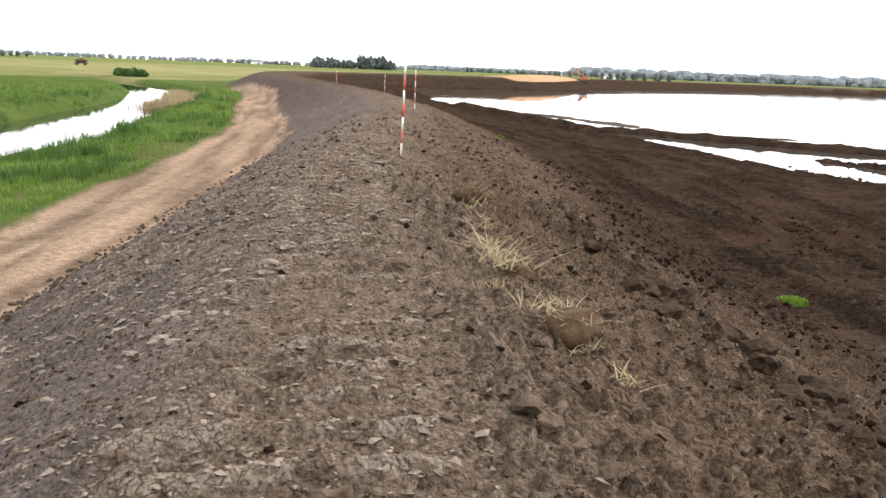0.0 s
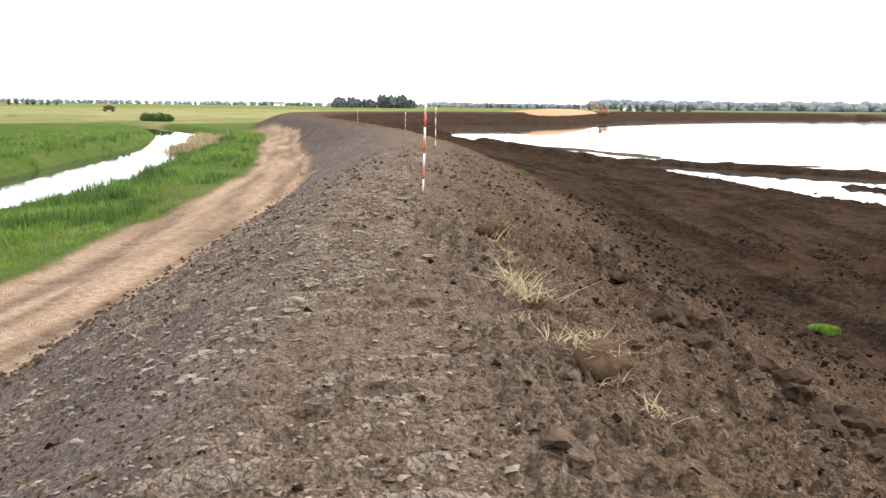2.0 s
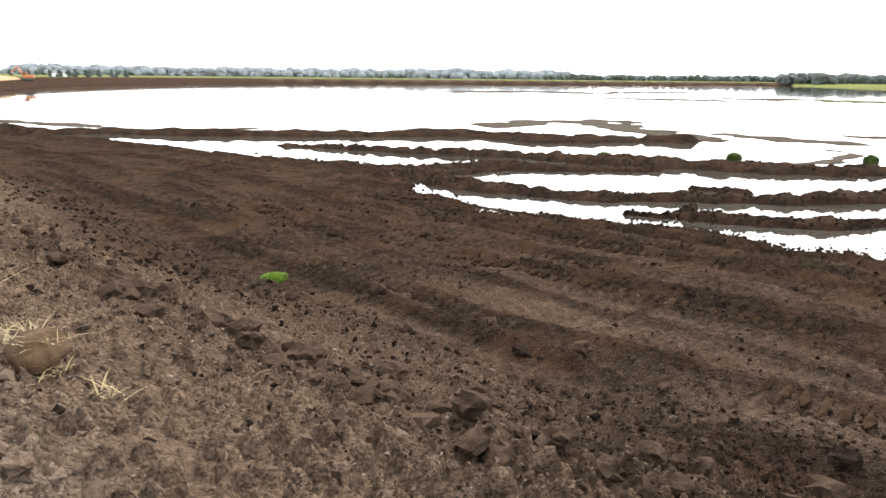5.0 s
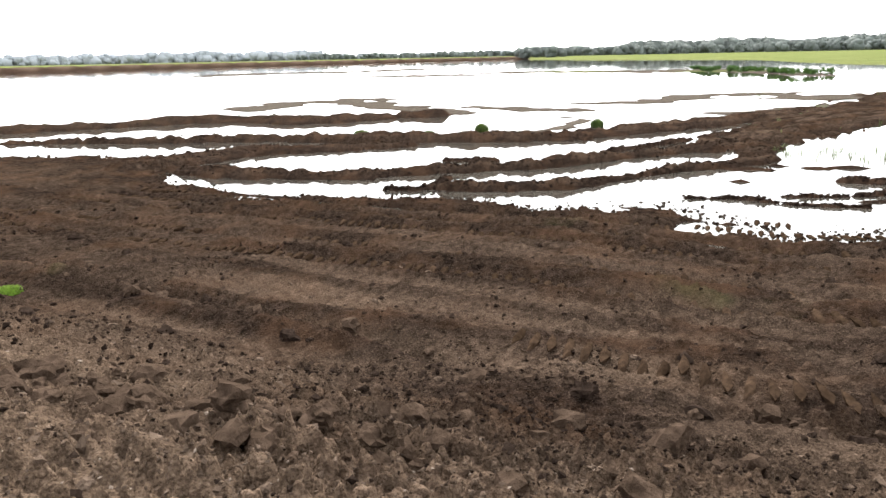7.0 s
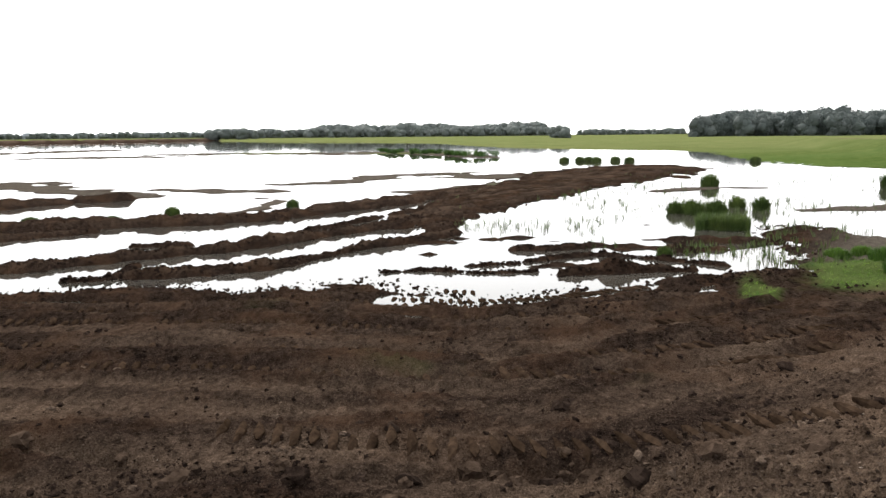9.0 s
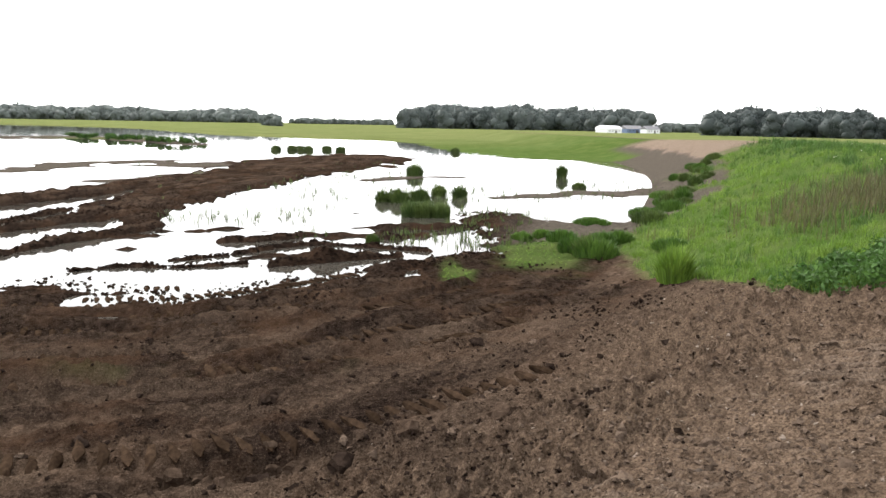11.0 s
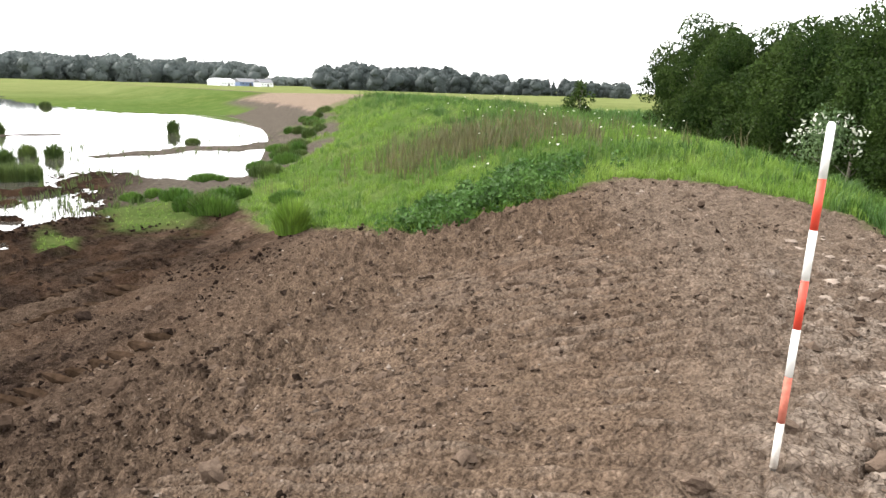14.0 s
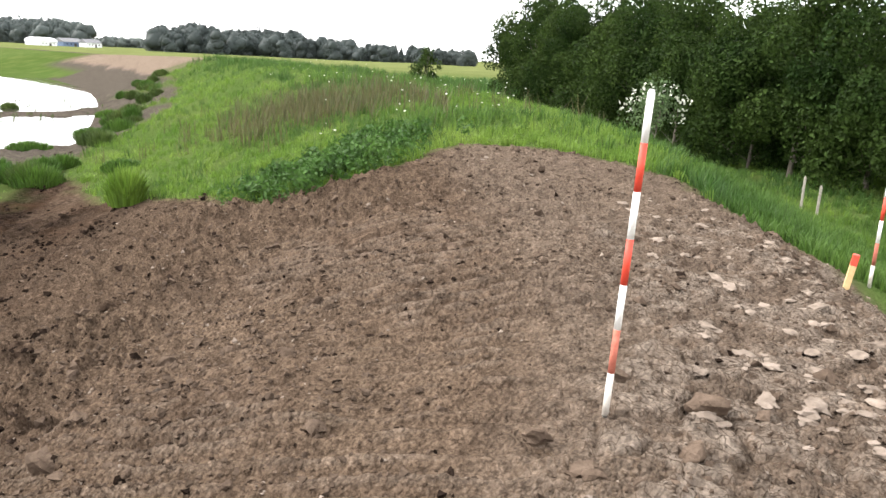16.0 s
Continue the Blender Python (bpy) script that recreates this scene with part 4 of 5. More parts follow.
def clay_slabs():
    rng = np.random.RandomState(8)
    crest = spline([(1.7, -4.9), (2.6, -6.0), (4.0, -7.3), (5.6, -8.6)], 3)
    q = np.vstack([along(crest, 95, rng, 0.36), along(spline([(1.3, -3.9), (1.7, -4.5), (2.1, -5.1)], 3), 60, rng, 0.33),
                   along(spline([(-2.1, 3.6), (-2.3, 4.6), (-2.3, 5.6)], 3), 45, rng, 0.28),
                   along(spline([(-1.7, 5.6), (-2.1, 7.6), (-2.6, 9.2), (-2.7, 11), (-3.0, 13)], 3), 105, rng, 0.42)])
    z = height(q[:, 0], q[:, 1])
    sz = 0.022 + 0.062 * rng.rand(len(q)) ** 1.8
    ahead = q[:, 1] > 0
    sz = np.where(ahead, sz * 0.62, sz)
    lumps("clay_slab", np.c_[q, z + 0.02 * sz][~ahead], sz[~ahead], M_CLAY, EMBANKMENT, rng, flat=0.26)
    lumps("clay_slab", np.c_[q, z - 0.02 * sz][ahead], sz[ahead], M_CLAY, EMBANKMENT, rng, flat=0.3, long=1.5)


clay_slabs()


def crest_flakes():
    rng = np.random.RandomState(17)
    x, y, r = polar(rng, 22000, -8, 42, 2.6, 26)
    p = plan(x, y)
    patch = fbm(x, y, 0.9, 2, 51)
    m = (np.abs(p["a"] + 0.3) < p["half"] + 0.25) & (rng.rand(len(x)) < 0.25 + 0.9 * patch)
    m = (m | ((p["rows"] > 0.3) & (rng.rand(len(x)) < 0.75 + patch))) & (p["s"] < -1) & (rng.rand(len(x)) < 0.2 + 0.8 * step(3.5, 8, r))
    sz = np.clip((0.007 + 0.0026 * r[m]) * np.exp(0.35 * rng.randn(m.sum())), 0.01, 0.045)
    V, F = scatter(CRUMBS, np.c_[x, y, p["z"] + 0.004][m], sz[:, None] * np.array([[1.25, 0.8, 0.36]]), rng, 0.14)
    stuff("clay_flakes", V, F, M_CLAY, "flat pale clay flakes pressed into the crest", "earth")


crest_flakes()


def road_edge():
    rng = np.random.RandomState(14)
    x, y, r = polar(rng, 9000, 8, 44, 6, 60)
    p = plan(x, y)
    m = (p["a"] < 0) & (np.abs(p["u_out"] - 0.95) < 0.09)
    sz = 0.025 + 0.05 * rng.rand(m.sum()) ** 2
    V, F = scatter(CLODS, np.c_[x, y, p["z"] + 0.01][m], sz, rng, 0.4)
    stuff("edge_clods", V, F, M_CLOD, "earth lumps rolled down to the edge of the sandy track", "earth")


road_edge()


def track_prints():
    """Ridges left between the cleats of tracked machines."""
    rng = np.random.RandomState(3)
    shape = [blob(60 + k, 1, 0.25, (0.32, 0.07, 0.07)) for k in range(3)]
    V, F, n = [], [], 0
    spots = []
    for line in TRACKS + WET_TRACKS + [DRY_TRACK]:
        d = np.diff(line, axis=0)
        ln = np.hypot(d[:, 0], d[:, 1])
        cum = np.concatenate([[0], np.cumsum(ln)])
        for s0 in np.arange(0.1, cum[-1], 0.25):
            k = min(np.searchsorted(cum, s0) - 1, len(ln) - 1)
            q = line[k] + d[k] * ((s0 - cum[k]) / ln[k])
            spots.append((q[0], q[1], math.atan2(d[k][1], d[k][0]) + math.pi / 2 + 0.25 + rng.randn() * 0.06))
    spots = np.array(spots)
    gone = (rng.rand(len(spots)) < 0.1) | (fbm(spots[:, 0], spots[:, 1], 2.5, 2, 30) < -0.3)
    spots = spots[~gone]
    base = np.maximum(height(spots[:, 0], spots[:, 1]), -0.02)
    for (x, y, a), z in zip(spots, base):
        vs, fs = shape[rng.randint(3)]
        c, s_ = math.cos(a), math.sin(a)
        V.append(np.c_[vs[:, 0] * c - vs[:, 1] * s_ + x, vs[:, 0] * s_ + vs[:, 1] * c + y, vs[:, 2] + z + 0.015])
        F.append(fs + n)
        n += len(vs)
    stuff("track_prints", np.vstack(V), np.vstack(F), M_MUD_BAR, "rows of cleat prints of a tracked machine in dark mud", "track prints")


track_prints()


def shore_lumps():
    rng = np.random.RandomState(9)
    q = np.vstack([along(SHORE[12:64], 1300, rng, 0.4)] + [along(line[:, :2], int(26 * len(line)), rng, 0.45 * line[:, 2].mean()) for line, h in RIDGES])
    z = height(q[:, 0], q[:, 1])
    m = z > -0.12
    q, z = q[m], np.maximum(z[m], 0)
    sz = 0.03 + 0.06 * rng.rand(len(q)) ** 2
    V, F = scatter(CRUMBS, np.c_[q, z], sz, rng, 0.4)
    stuff("shore_peat", V, F, M_CLOD_DARK, "black peat lumps along the water's edge", "earth")


shore_lumps()


# ---- grass, weeds and rushes ----
def grass():
    rng = np.random.RandomState(21)
    short = [tuft(k, 13, 0.24, 0.16, 0.010, 0.8) for k in range(5)]
    tall = [tuft(30 + k, 14, 0.40, 0.2, 0.011, 0.7) for k in range(5)]
    # the overgrown embankment
    x, y, r = polar(rng, 23000, -166, -92, 8.5, 75)
    p = plan(x, y)
    m = (p["green"] > 0.55) & (p["z"] > 0.02)
    x, y, r, z, a = x[m], y[m], r[m], p["z"][m], p["a"][m]
    patch = fbm(x, y, 5.0, 2, 41)
    light = patch + 0.25 * rng.randn(len(x)) + 0.4 * (a > 3.5) > 0.12
    sc = (0.42 + 0.011 * r) * (0.7 + 0.5 * rng.rand(len(x))) * (1 + 0.35 * fbm(x, y, 2.5, 2, 42)) * np.where((z < 0.5) & (x < 36), 0.45, 1.0)
    for name, k, mat, shp, lab in (("tall_grass", ~light, M_GRASS, tall, "lush green knee-high grass on the old embankment"),
                                   ("light_grass", light, M_GRASS_LIGHT, short, "yellow-green grass tufts on the old embankment")):
        V, F = scatter(shp, np.c_[x, y, z][k], sc[k], rng, 0.15)
        stuff(name, V, F, mat, lab, "grass")
    # verge between the sandy track and the canal, and the canal's far bank
    x, y, r = polar(rng, 12000, 6, 46, 10.5, 95)
    p = plan(x, y)
    m = (p["green"] > 0.65) & (p["dc"] < 14) & (p["z"] > 0.12) & (p["a"] < 0) & (p["a"] > -60)
    x, y, r, z, dc = x[m], y[m], r[m], p["z"][m], p["dc"][m]
    hi = (np.abs(dc) < 5.5) | (fbm(x, y, 3.0, 2, 43) > 0.2)
    sc = (0.5 + 0.010 * r) * (0.7 + 0.5 * rng.rand(len(x))) * np.where(dc > -4.6, 0.7, np.where(dc > -8, 1.0, 0.75)) * (1 + 1.0 * fbm(x, y, 3.0, 2, 45))
    for name, k, mat, shp, lab in (("verge_grass", hi, M_GRASS, tall, "dense green grass along the canal bank"), ("short_grass", ~hi, M_GRASS_LIGHT, short, "short trodden grass beside the sandy track")):
        V, F = scatter(shp, np.c_[x, y, z][k], sc[k], rng, 0.15)
        stuff(name, V, F, mat, lab, "grass")
    # pale dry reeds where the canal bends
    q = along(spline([(-32.5, 62), (-34.5, 71), (-39, 81), (-45, 92)], 3), 500, rng, 0.8)
    V, F = scatter(tall, np.c_[q, np.maximum(height(q[:, 0], q[:, 1]), 0.1)], 1.3 + 0.8 * rng.rand(len(q)), rng, 0.1)
    stuff("dry_reeds", V, F, M_STRAW, "pale dry reeds on the canal bank", "reeds")
    # nettles: a dark band on the embankment's flank
    q = along(spline([(10.9, -6.3), (10.5, -7.0), (10.9, -8.2), (11.2, -9.2)], 3), 420, rng, 0.45)
    top = height(q[:, 0], q[:, 1])
    V, F = leaves(rng, np.c_[q, top + 0.06 + 0.2 * rng.rand(len(q))][:160], 0.12 + 0.1 * rng.rand(160), 9000, 0.04)
    stuff("nettles", V, F, M_NETTLE, "dark green nettle patch on the grassy flank", "nettles")
    # weeds in the shallow water and on the wet edge
    x, y, r = polar(rng, 3600, -112, -70, 26, 85)
    p = plan(x, y)
    m = (p["z"] < 0.12) & (p["z"] > -0.3) & (fbm(x, y, 6, 2, 44) > -0.05) & (p["s"] > -60)
    V, F = scatter([tuft(70 + k, 5, 0.3, 0.1, 0.012, 0.5) for k in range(4)], np.c_[x, y, np.maximum(p["z"], 0)][m], 0.4 + 0.8 * rng.rand(m.sum()), rng, 0.2)
    stuff("water_weeds", V, F, M_REED, "sparse dark stems standing in the shallow water", "weeds")
    # a weedy crop behind the embankment
    x, y, r = polar(rng, 1500, -140, -108, 62, 120)
    p = plan(x, y)
    m = (p["a"] < -9)
    V, F = scatter([tuft(80 + k, 14, 0.8, 0.5, 0.05, 0.4) for k in range(3)], np.c_[x, y, p["z"]][m], 1.0 + 0.8 * rng.rand(m.sum()), rng, 0.1)
    stuff("field_crop", V, F, M_NETTLE, "rows of dark green field plants behind the embankment", "crop")
    # brown seed heads on the flank
    q = np.array([19.0, -12.6]) + rng.randn(420, 2) * [2.6, 1.5]
    V, F = scatter([tuft(95 + k, 8, 0.5, 0.15, 0.007, 0.5) for k in range(4)], np.c_[q, height(q[:, 0], q[:, 1])], 0.9 + 0.5 * rng.rand(len(q)), rng, 0.1)
    stuff("seed_grass", V, F, M_SEED, "brownish grass seed heads on the old embankment", "grass")
    # flower heads in the grass
    x, y, r = polar(rng, 110, -138, -112, 14, 45)
    p = plan(x, y)
    m = (p["green"] > 0.8) & (p["a"] < 4)
    V, F = scatter([blob(3, 1, 0.2, (1, 1, 0.5))], np.c_[x, y, p["z"] + 0.5][m], 0.015 + 0.018 * rng.rand(m.sum()), rng, 0.2)
    stuff("white_flowers", V, F, M_BLOSSOM, "small white flower heads scattered in the grass", "flowers")


grass()


def rush_clump(x, y, w, h, seed, label, category="rushes", material=None, group=""):
    """A rounded clump of rushes: a ring of dense bent stems."""
    rng = np.random.RandomState(seed)
    V, F = [], []
    for _ in range(int(420 + 200 * w)):
        a, f = rng.rand() * 6.283, math.sqrt(rng.rand())
        r, t = f * w * 0.46, f * 0.75 + 0.2 * rng.randn()
        tall_ = h * (0.75 + 0.3 * rng.rand()) * math.sqrt(max(0.06, 1 - 0.93 * f * f))
        out_ = (0.32 * tall_ + 0.08 * h) * t
        wd = 0.012 + 0.006 * rng.rand()
        c, s_ = math.cos(a), math.sin(a)
        b = a + 1.5708 + rng.randn() * 0.6
        ex, ey = math.cos(b) * wd, math.sin(b) * wd
        k = len(V)
        V += [(c * r - ex, s_ * r - ey, -0.03), (c * r + ex, s_ * r + ey, -0.03), (c * (r + out_ * 0.5) - ex, s_ * (r + out_ * 0.5) - ey, tall_ * 0.65),
              (c * (r + out_ * 0.5) + ex, s_ * (r + out_ * 0.5) + ey, tall_ * 0.65), (c * (r + out_ * 1.3), s_ * (r + out_ * 1.3), tall_)]
        F += [(k, k + 1, k + 3), (k, k + 3, k + 2), (k + 2, k + 3, k + 4)]
    ob = mesh_object("rush_clump", V, F, material or M_REED, smooth=False)
    z = max(float(height(x, y)[0]), 0.0) - 0.02
    ob.matrix_basis = pose(x, y, z, 0, 0, seed * 37)
    return tagged(ob, label, category, group)


RUSHES = "dark green rush clump standing in shallow water"
for k, (x, y, w, h) in enumerate(((42.5, 1.2, 0.9, 0.75), (42.1, 0.3, 1.2, 0.95), (42.9, -0.8, 1.3, 0.85), (46.2, -2.0, 0.9, 0.8), (45.4, -3.2, 0.9, 0.85),
                                  (64.5, -0.6, 1.5, 1.2), (64.9, -13.1, 0.9, 1.3), (54.4, -12.3, 1.1, 0.45), (120.5, -7.1, 1.6, 1.0))):
    rush_clump(x, y, w, h, 100 + k, RUSHES, group="rush clumps")
for k, (x, y) in enumerate(((119.7, 20.6), (120.6, 18.3), (121.2, 17.0), (119.3, 15.6), (122.7, 13.1), (118.7, 10.6))):
    rush_clump(x, y, 1.7, 0.95, 120 + k, "dark rush clump in a row on the mud bank", group="rush row")
for k, (x, y, w, h) in enumerate(((35.0, 27.4, 0.8, 0.55), (40.9, 23.3, 0.8, 0.55), (27.1, 1.0, 0.5, 0.45), (30.3, 32.5, 0.9, 0.3), (30.9, 30.3, 0.8, 0.3), (31.8, 28.6, 0.9, 0.3))):
    rush_clump(x, y, w, h, 140 + k, "small tuft of rushes at the edge of a mud ridge", group="small rush tufts")
for k, (x, y, w, h) in enumerate(((28.3, -4.5, 0.9, 0.35), (28.6, -5.3, 0.8, 0.35), (26.3, -5.6, 1.2, 0.45), (32.6, -8.1, 1.8, 0.35), (24.9, -6.5, 1.3, 0.5), (25.6, -7.4, 1.1, 0.5), (38, -12, 1.6, 0.4), (44, -15, 1.8, 0.5))):
    rush_clump(x, y, w, h, 160 + k, "low green weed clump on the wet edge", "weeds", M_GRASS, "weed clumps")
rush_clump(14.7, -5.5, 0.7, 0.8, 190, "tall light green grass tussock at the embankment foot", "tussock", M_GRASS_LIGHT)


def foot_sedge():
    rng = np.random.RandomState(55)
    q = along(spline([(22, -6.3), (27, -8.6), (34, -12.6), (43, -16), (55, -20.5), (64, -24.5)], 3), 30, rng, 0.9)
    for k in range(len(q)):
        rush_clump(q[k, 0], q[k, 1], 0.8 + 0.9 * rng.rand(), 0.35 + 0.4 * rng.rand(), 400 + k, "dark green sedge tussock at the water's edge", "sedge", M_REED if k % 2 else M_GRASS, "sedge tussocks")


foot_sedge()


def reed_block():
    rng = np.random.RandomState(77)
    n = 420
    x, y = 36.0 + 0.75 * (rng.rand(n) - 0.5) * 2, -1.05 + 1.05 * (rng.rand(n) - 0.5) * 2
    V, F = scatter([tuft(90 + k, 9, 0.64, 0.12, 0.014, 0.45) for k in range(4)], np.c_[x, y, np.full(n, -0.02)], 0.9 + 0.25 * rng.rand(n), rng, 0.06)
    tagged(mesh_object("reed_bed", V, F, M_REED, smooth=False), "dense square bed of green rushes in shallow water", "rushes")


reed_block()


# ---- torn turf and straw on the inner face ----
def straw_tuft(x, y, w, h, seed, label, mat):
    V, F = tuft(seed, 40, h, w * 0.5, 0.005, 1.9)
    V[:, 2] = np.maximum(V[:, 2], 0) * 0.45 + 0.01
    ob = mesh_object("straw_tuft", V, F, mat, smooth=False)
    ob.matrix_basis = pose(x, y, float(height(x, y)[0]), 10, 8, seed * 31)
    return tagged(ob, label, "straw", "straw tufts")


def turf_lump(x, y, w, seed, label):
    t = thing("turf_lump", x, y, float(height(x, y)[0]) + 0.04, seed * 20, label, "turf")
    vs, fs = blob(seed, 3, 0.22, (w, w * 0.62, w * 0.5))
    mesh_object("sod", vs, fs, M_TURF, t)
    V, F = tuft(seed, 26, w * 0.9, w * 0.7, 0.004, 1.8)
    V[:, 2] = V[:, 2] * 0.3 + w * 0.3
    mesh_object("roots", V, F, M_STRAW, t, False)["label"] = "dry straw-coloured roots"
    return t


M_TURF = plain("brown_turf", (0.05, 0.03, 0.017), (0.11, 0.07, 0.04), 14, 0.95, 0.1, bump=0.9, dist=0.03)
turf_lump(0.3, 4.75, 0.24, 3, "brown torn turf lump with dry roots on the slope")
turf_lump(-0.12, 6.05, 0.17, 6, "dark turf lump beside pale straw on the slope")
turf_lump(-0.8, 9.3, 0.22, 9, "brown turf lump with straw near the crest")
for k, (x, y, w, h) in enumerate(((-0.3, 5.95, 0.3, 0.36), (-0.45, 7.2, 0.4, 0.26), (-0.55, 7.9, 0.4, 0.28), (-0.35, 5.5, 0.35, 0.2), (0.32, 4.55, 0.3, 0.16), (-0.75, 9.1, 0.4, 0.25), (0.55, 4.2, 0.3, 0.12), (-0.2, 6.4, 0.4, 0.3), (-0.42, 6.7, 0.35, 0.3), (-0.65, 8.4, 0.4, 0.24), (0.05, 5.2, 0.3, 0.22), (0.18, 5.6, 0.35, 0.2))):
    straw_tuft(x, y, w, h, 200 + k, "bleached dry straw and grass torn out with the turf", M_STRAW)
for k, (x, y) in enumerate(((4.5, 13.2), (-1.7, 32.4))):
    rush_clump(x, y, 0.6, 0.12, 230 + k, "small bright green weed patch on bare soil", "weeds", M_GRASS_LIGHT, "weed patches")


# ---- ranging rods and the stake ----
def ranging_rod(x, y, z, lean, turn, label, bands=7):
    t = thing("ranging_rod", x, y, z, turn, label, "ranging rod", "ranging rods")
    t.matrix_basis = pose(x, y, z, lean, 0, turn)
    part("tip", rod(bmesh.new(), (0, 0, -0.1), (0, 0, 0.015), 0.004, 0.013, 10), M_STEEL, t, "steel tip pushed into the soil")
    for k in range(bands):
        white = k % 2 == 0
        mat = (M_MUDDY_WHITE if white else M_MUDDY_RED) if k < 2 else (M_WHITE if white else M_RED)
        bm = rod(bmesh.new(), (0, 0, 0.01 + 0.213 * k), (0, 0, 0.01 + 0.213 * (k + 1)), 0.0165, 0.0165, 14)
        part("white_band" if white else "red_band", bm, mat, t, ("mud-smeared " if k < 2 else "") + ("white band" if white else "red band"), True)
    bm = rod(bmesh.new(), (0, 0, 0.01 + 0.213 * bands), (0, 0, 0.025 + 0.213 * bands), 0.0165, 0.010, 14)
    part("cap", bm, M_WHITE, t, "rounded white top")
    return t


for x, y, lean, turn, label in ((2.24, -3.36, 2.0, -42, "red and white ranging rod with a muddy foot on the crest"),
                                (2.75, -8.1, 2, 200, "red and white ranging rod standing in tall grass"),
                                (-2.25, 12.45, 1.5, 80, "slim red and white ranging rod on the crest"),
                                (-4.8, 29.4, 1.0, 10, "red and white ranging rod beside the trodden crest"),
                                (-11.5, 56.5, 1.0, 60, "distant red and white ranging rod on the crest"),
                                (-22.5, 84, 1.0, 120, "distant red and white ranging rod at the bend of the embankment")):
    ranging_rod(x, y, float(height(x, y)[0]), lean, turn, label)


def stake(x, y):
    t = thing("wooden_stake", x, y, float(height(x, y)[0]), 25, "short raw wooden stake with a red painted head", "stake")
    t.matrix_basis = pose(x, y, float(height(x, y)[0]), 0, -7, 25)
    part("shaft", box(bmesh.new(), (0.045, 0.045, 0.34), (0, 0, 0.09), bevel=0.004), M_WOOD, t, "raw pine shaft")
    part("head", box(bmesh.new(), (0.047, 0.047, 0.09), (0, 0, 0.3), bevel=0.006), M_RED, t, "red painted head")


stake(2.4, -6.5)


def thin_post(x, y, high, lean):
    """A slim weathered post in the grass, with a bevelled top."""
    t = thing("fence_post", x, y, float(height(x, y)[0]) - 0.1, 30, "slim weathered grey post standing in the grass", "post", "grey posts")
    t.matrix_basis = pose(x, y, float(height(x, y)[0]) - 0.1, lean, 0, 30)
    part("shaft", box(bmesh.new(), (0.06, 0.06, high), (0, 0, high / 2), bevel=0.008), M_GREY_WOOD, t)
    part("top", rod(bmesh.new(), (0, 0, high), (0, 0, high + 0.04), 0.03, 0.008, 4), M_GREY_WOOD, t, "pointed top")


M_GREY_WOOD = plain("weathered_wood", (0.2, 0.18, 0.15), (0.36, 0.33, 0.29), 20, 0.85, 0.2)
thin_post(8.7, -20.5, 0.95, 3)
thin_post(8.2, -20.3, 0.85, -2)


# ---- trees ----
def tree_mesh(seed, high, wide, count, size, low=0.12):
    """Crown of leaf clumps on a tapering trunk with limbs: (trunk bmesh, leaf arrays)."""
    rng = np.random.RandomState(seed)
    bm = bmesh.new()
    top = Vector((rng.randn() * 0.2, rng.randn() * 0.2, high * 0.8))
    rod(bm, (0, 0, -0.2), top * 0.5, 0.09 * high / 6, 0.06 * high / 6, 8)
    rod(bm, top * 0.5, top, 0.06 * high / 6, 0.015, 7)
    centres, radii = [], []
    for k in range(13):
        a, f = rng.rand() * 6.283, low + (1 - low) * (k + 0.5) / 13
        r = wide * 0.5 * math.sin(math.pi * min(0.92, 0.18 + f * 0.78)) * (0.4 + 0.6 * rng.rand())
        c = Vector((math.cos(a) * r, math.sin(a) * r, high * (0.08 + 0.82 * f)))
        centres.append(c[:])
        radii.append(wide * (0.17 + 0.13 * rng.rand()))
        start = top * max(0.08, f - 0.15)
        rod(bm, start, start.lerp(c, 0.85), 0.03 * high / 6, 0.008, 5)
    return bm, leaves(rng, centres, radii, count, size)


def make_tree(name, seed, high, wide, count, size, material, label, low=0.12, category="tree", group=""):
    bm, (V, F) = tree_mesh(seed, high, wide, count, size, low)
    t = tagged(new(name), label, category, group)
    part("trunk", bm, M_BARK, t, "grey-brown trunk and limbs")
    mesh_object("crown", V, F, material, t, False)
    return t


def wood():
    rng = np.random.RandomState(4)
    kinds = [make_tree("leafy_tree", 300 + k, h, w, 11000, 0.078, M_LEAF, "dense dark green deciduous tree at the edge of a wood", 0.04, group="trees of the wood")
             for k, (h, w) in enumerate(((6.1, 4.2), (6.6, 4.6), (5.4, 4.0), (6.7, 3.8), (4.4, 3.8)))]
    front = spline([(50, -53), (42, -48), (33, -42), (26.5, -37.5), (20, -32.5), (14, -28.5), (9, -26), (3, -24), (-3, -23)], 4)
    spots = []
    for k in range(23):
        f = k / 22 * (len(front) - 1)
        i = min(int(f), len(front) - 2)
        q = front[i] + (front[i + 1] - front[i]) * (f - i)
        spots.append((q[0] + rng.randn() * 0.5, q[1] + rng.randn() * 0.5))
        spots.append((q[0] - 1.2 + rng.randn() * 0.8, q[1] - 3.6 + rng.randn() * 0.6))
        if k % 2:
            spots.append((q[0] - 2 + rng.randn(), q[1] - 7 + rng.randn()))
    for k, (x, y) in enumerate(spots):
        sc = (0.9 + 0.25 * rng.rand()) * (0.99 + 0.17 * float(step(14, 44, x)))
        m = pose(x, y, float(height(x, y)[0]) - 0.05, 0, 0, rng.rand() * 360)
        src = kinds[k] if k < 5 else kinds[rng.randint(5)]
        ob = src if k < 5 else copy_thing(src, m)
        ob.matrix_basis = m @ Matrix.Diagonal((sc, sc, sc * (0.95 + 0.15 * rng.rand()), 1))


wood()


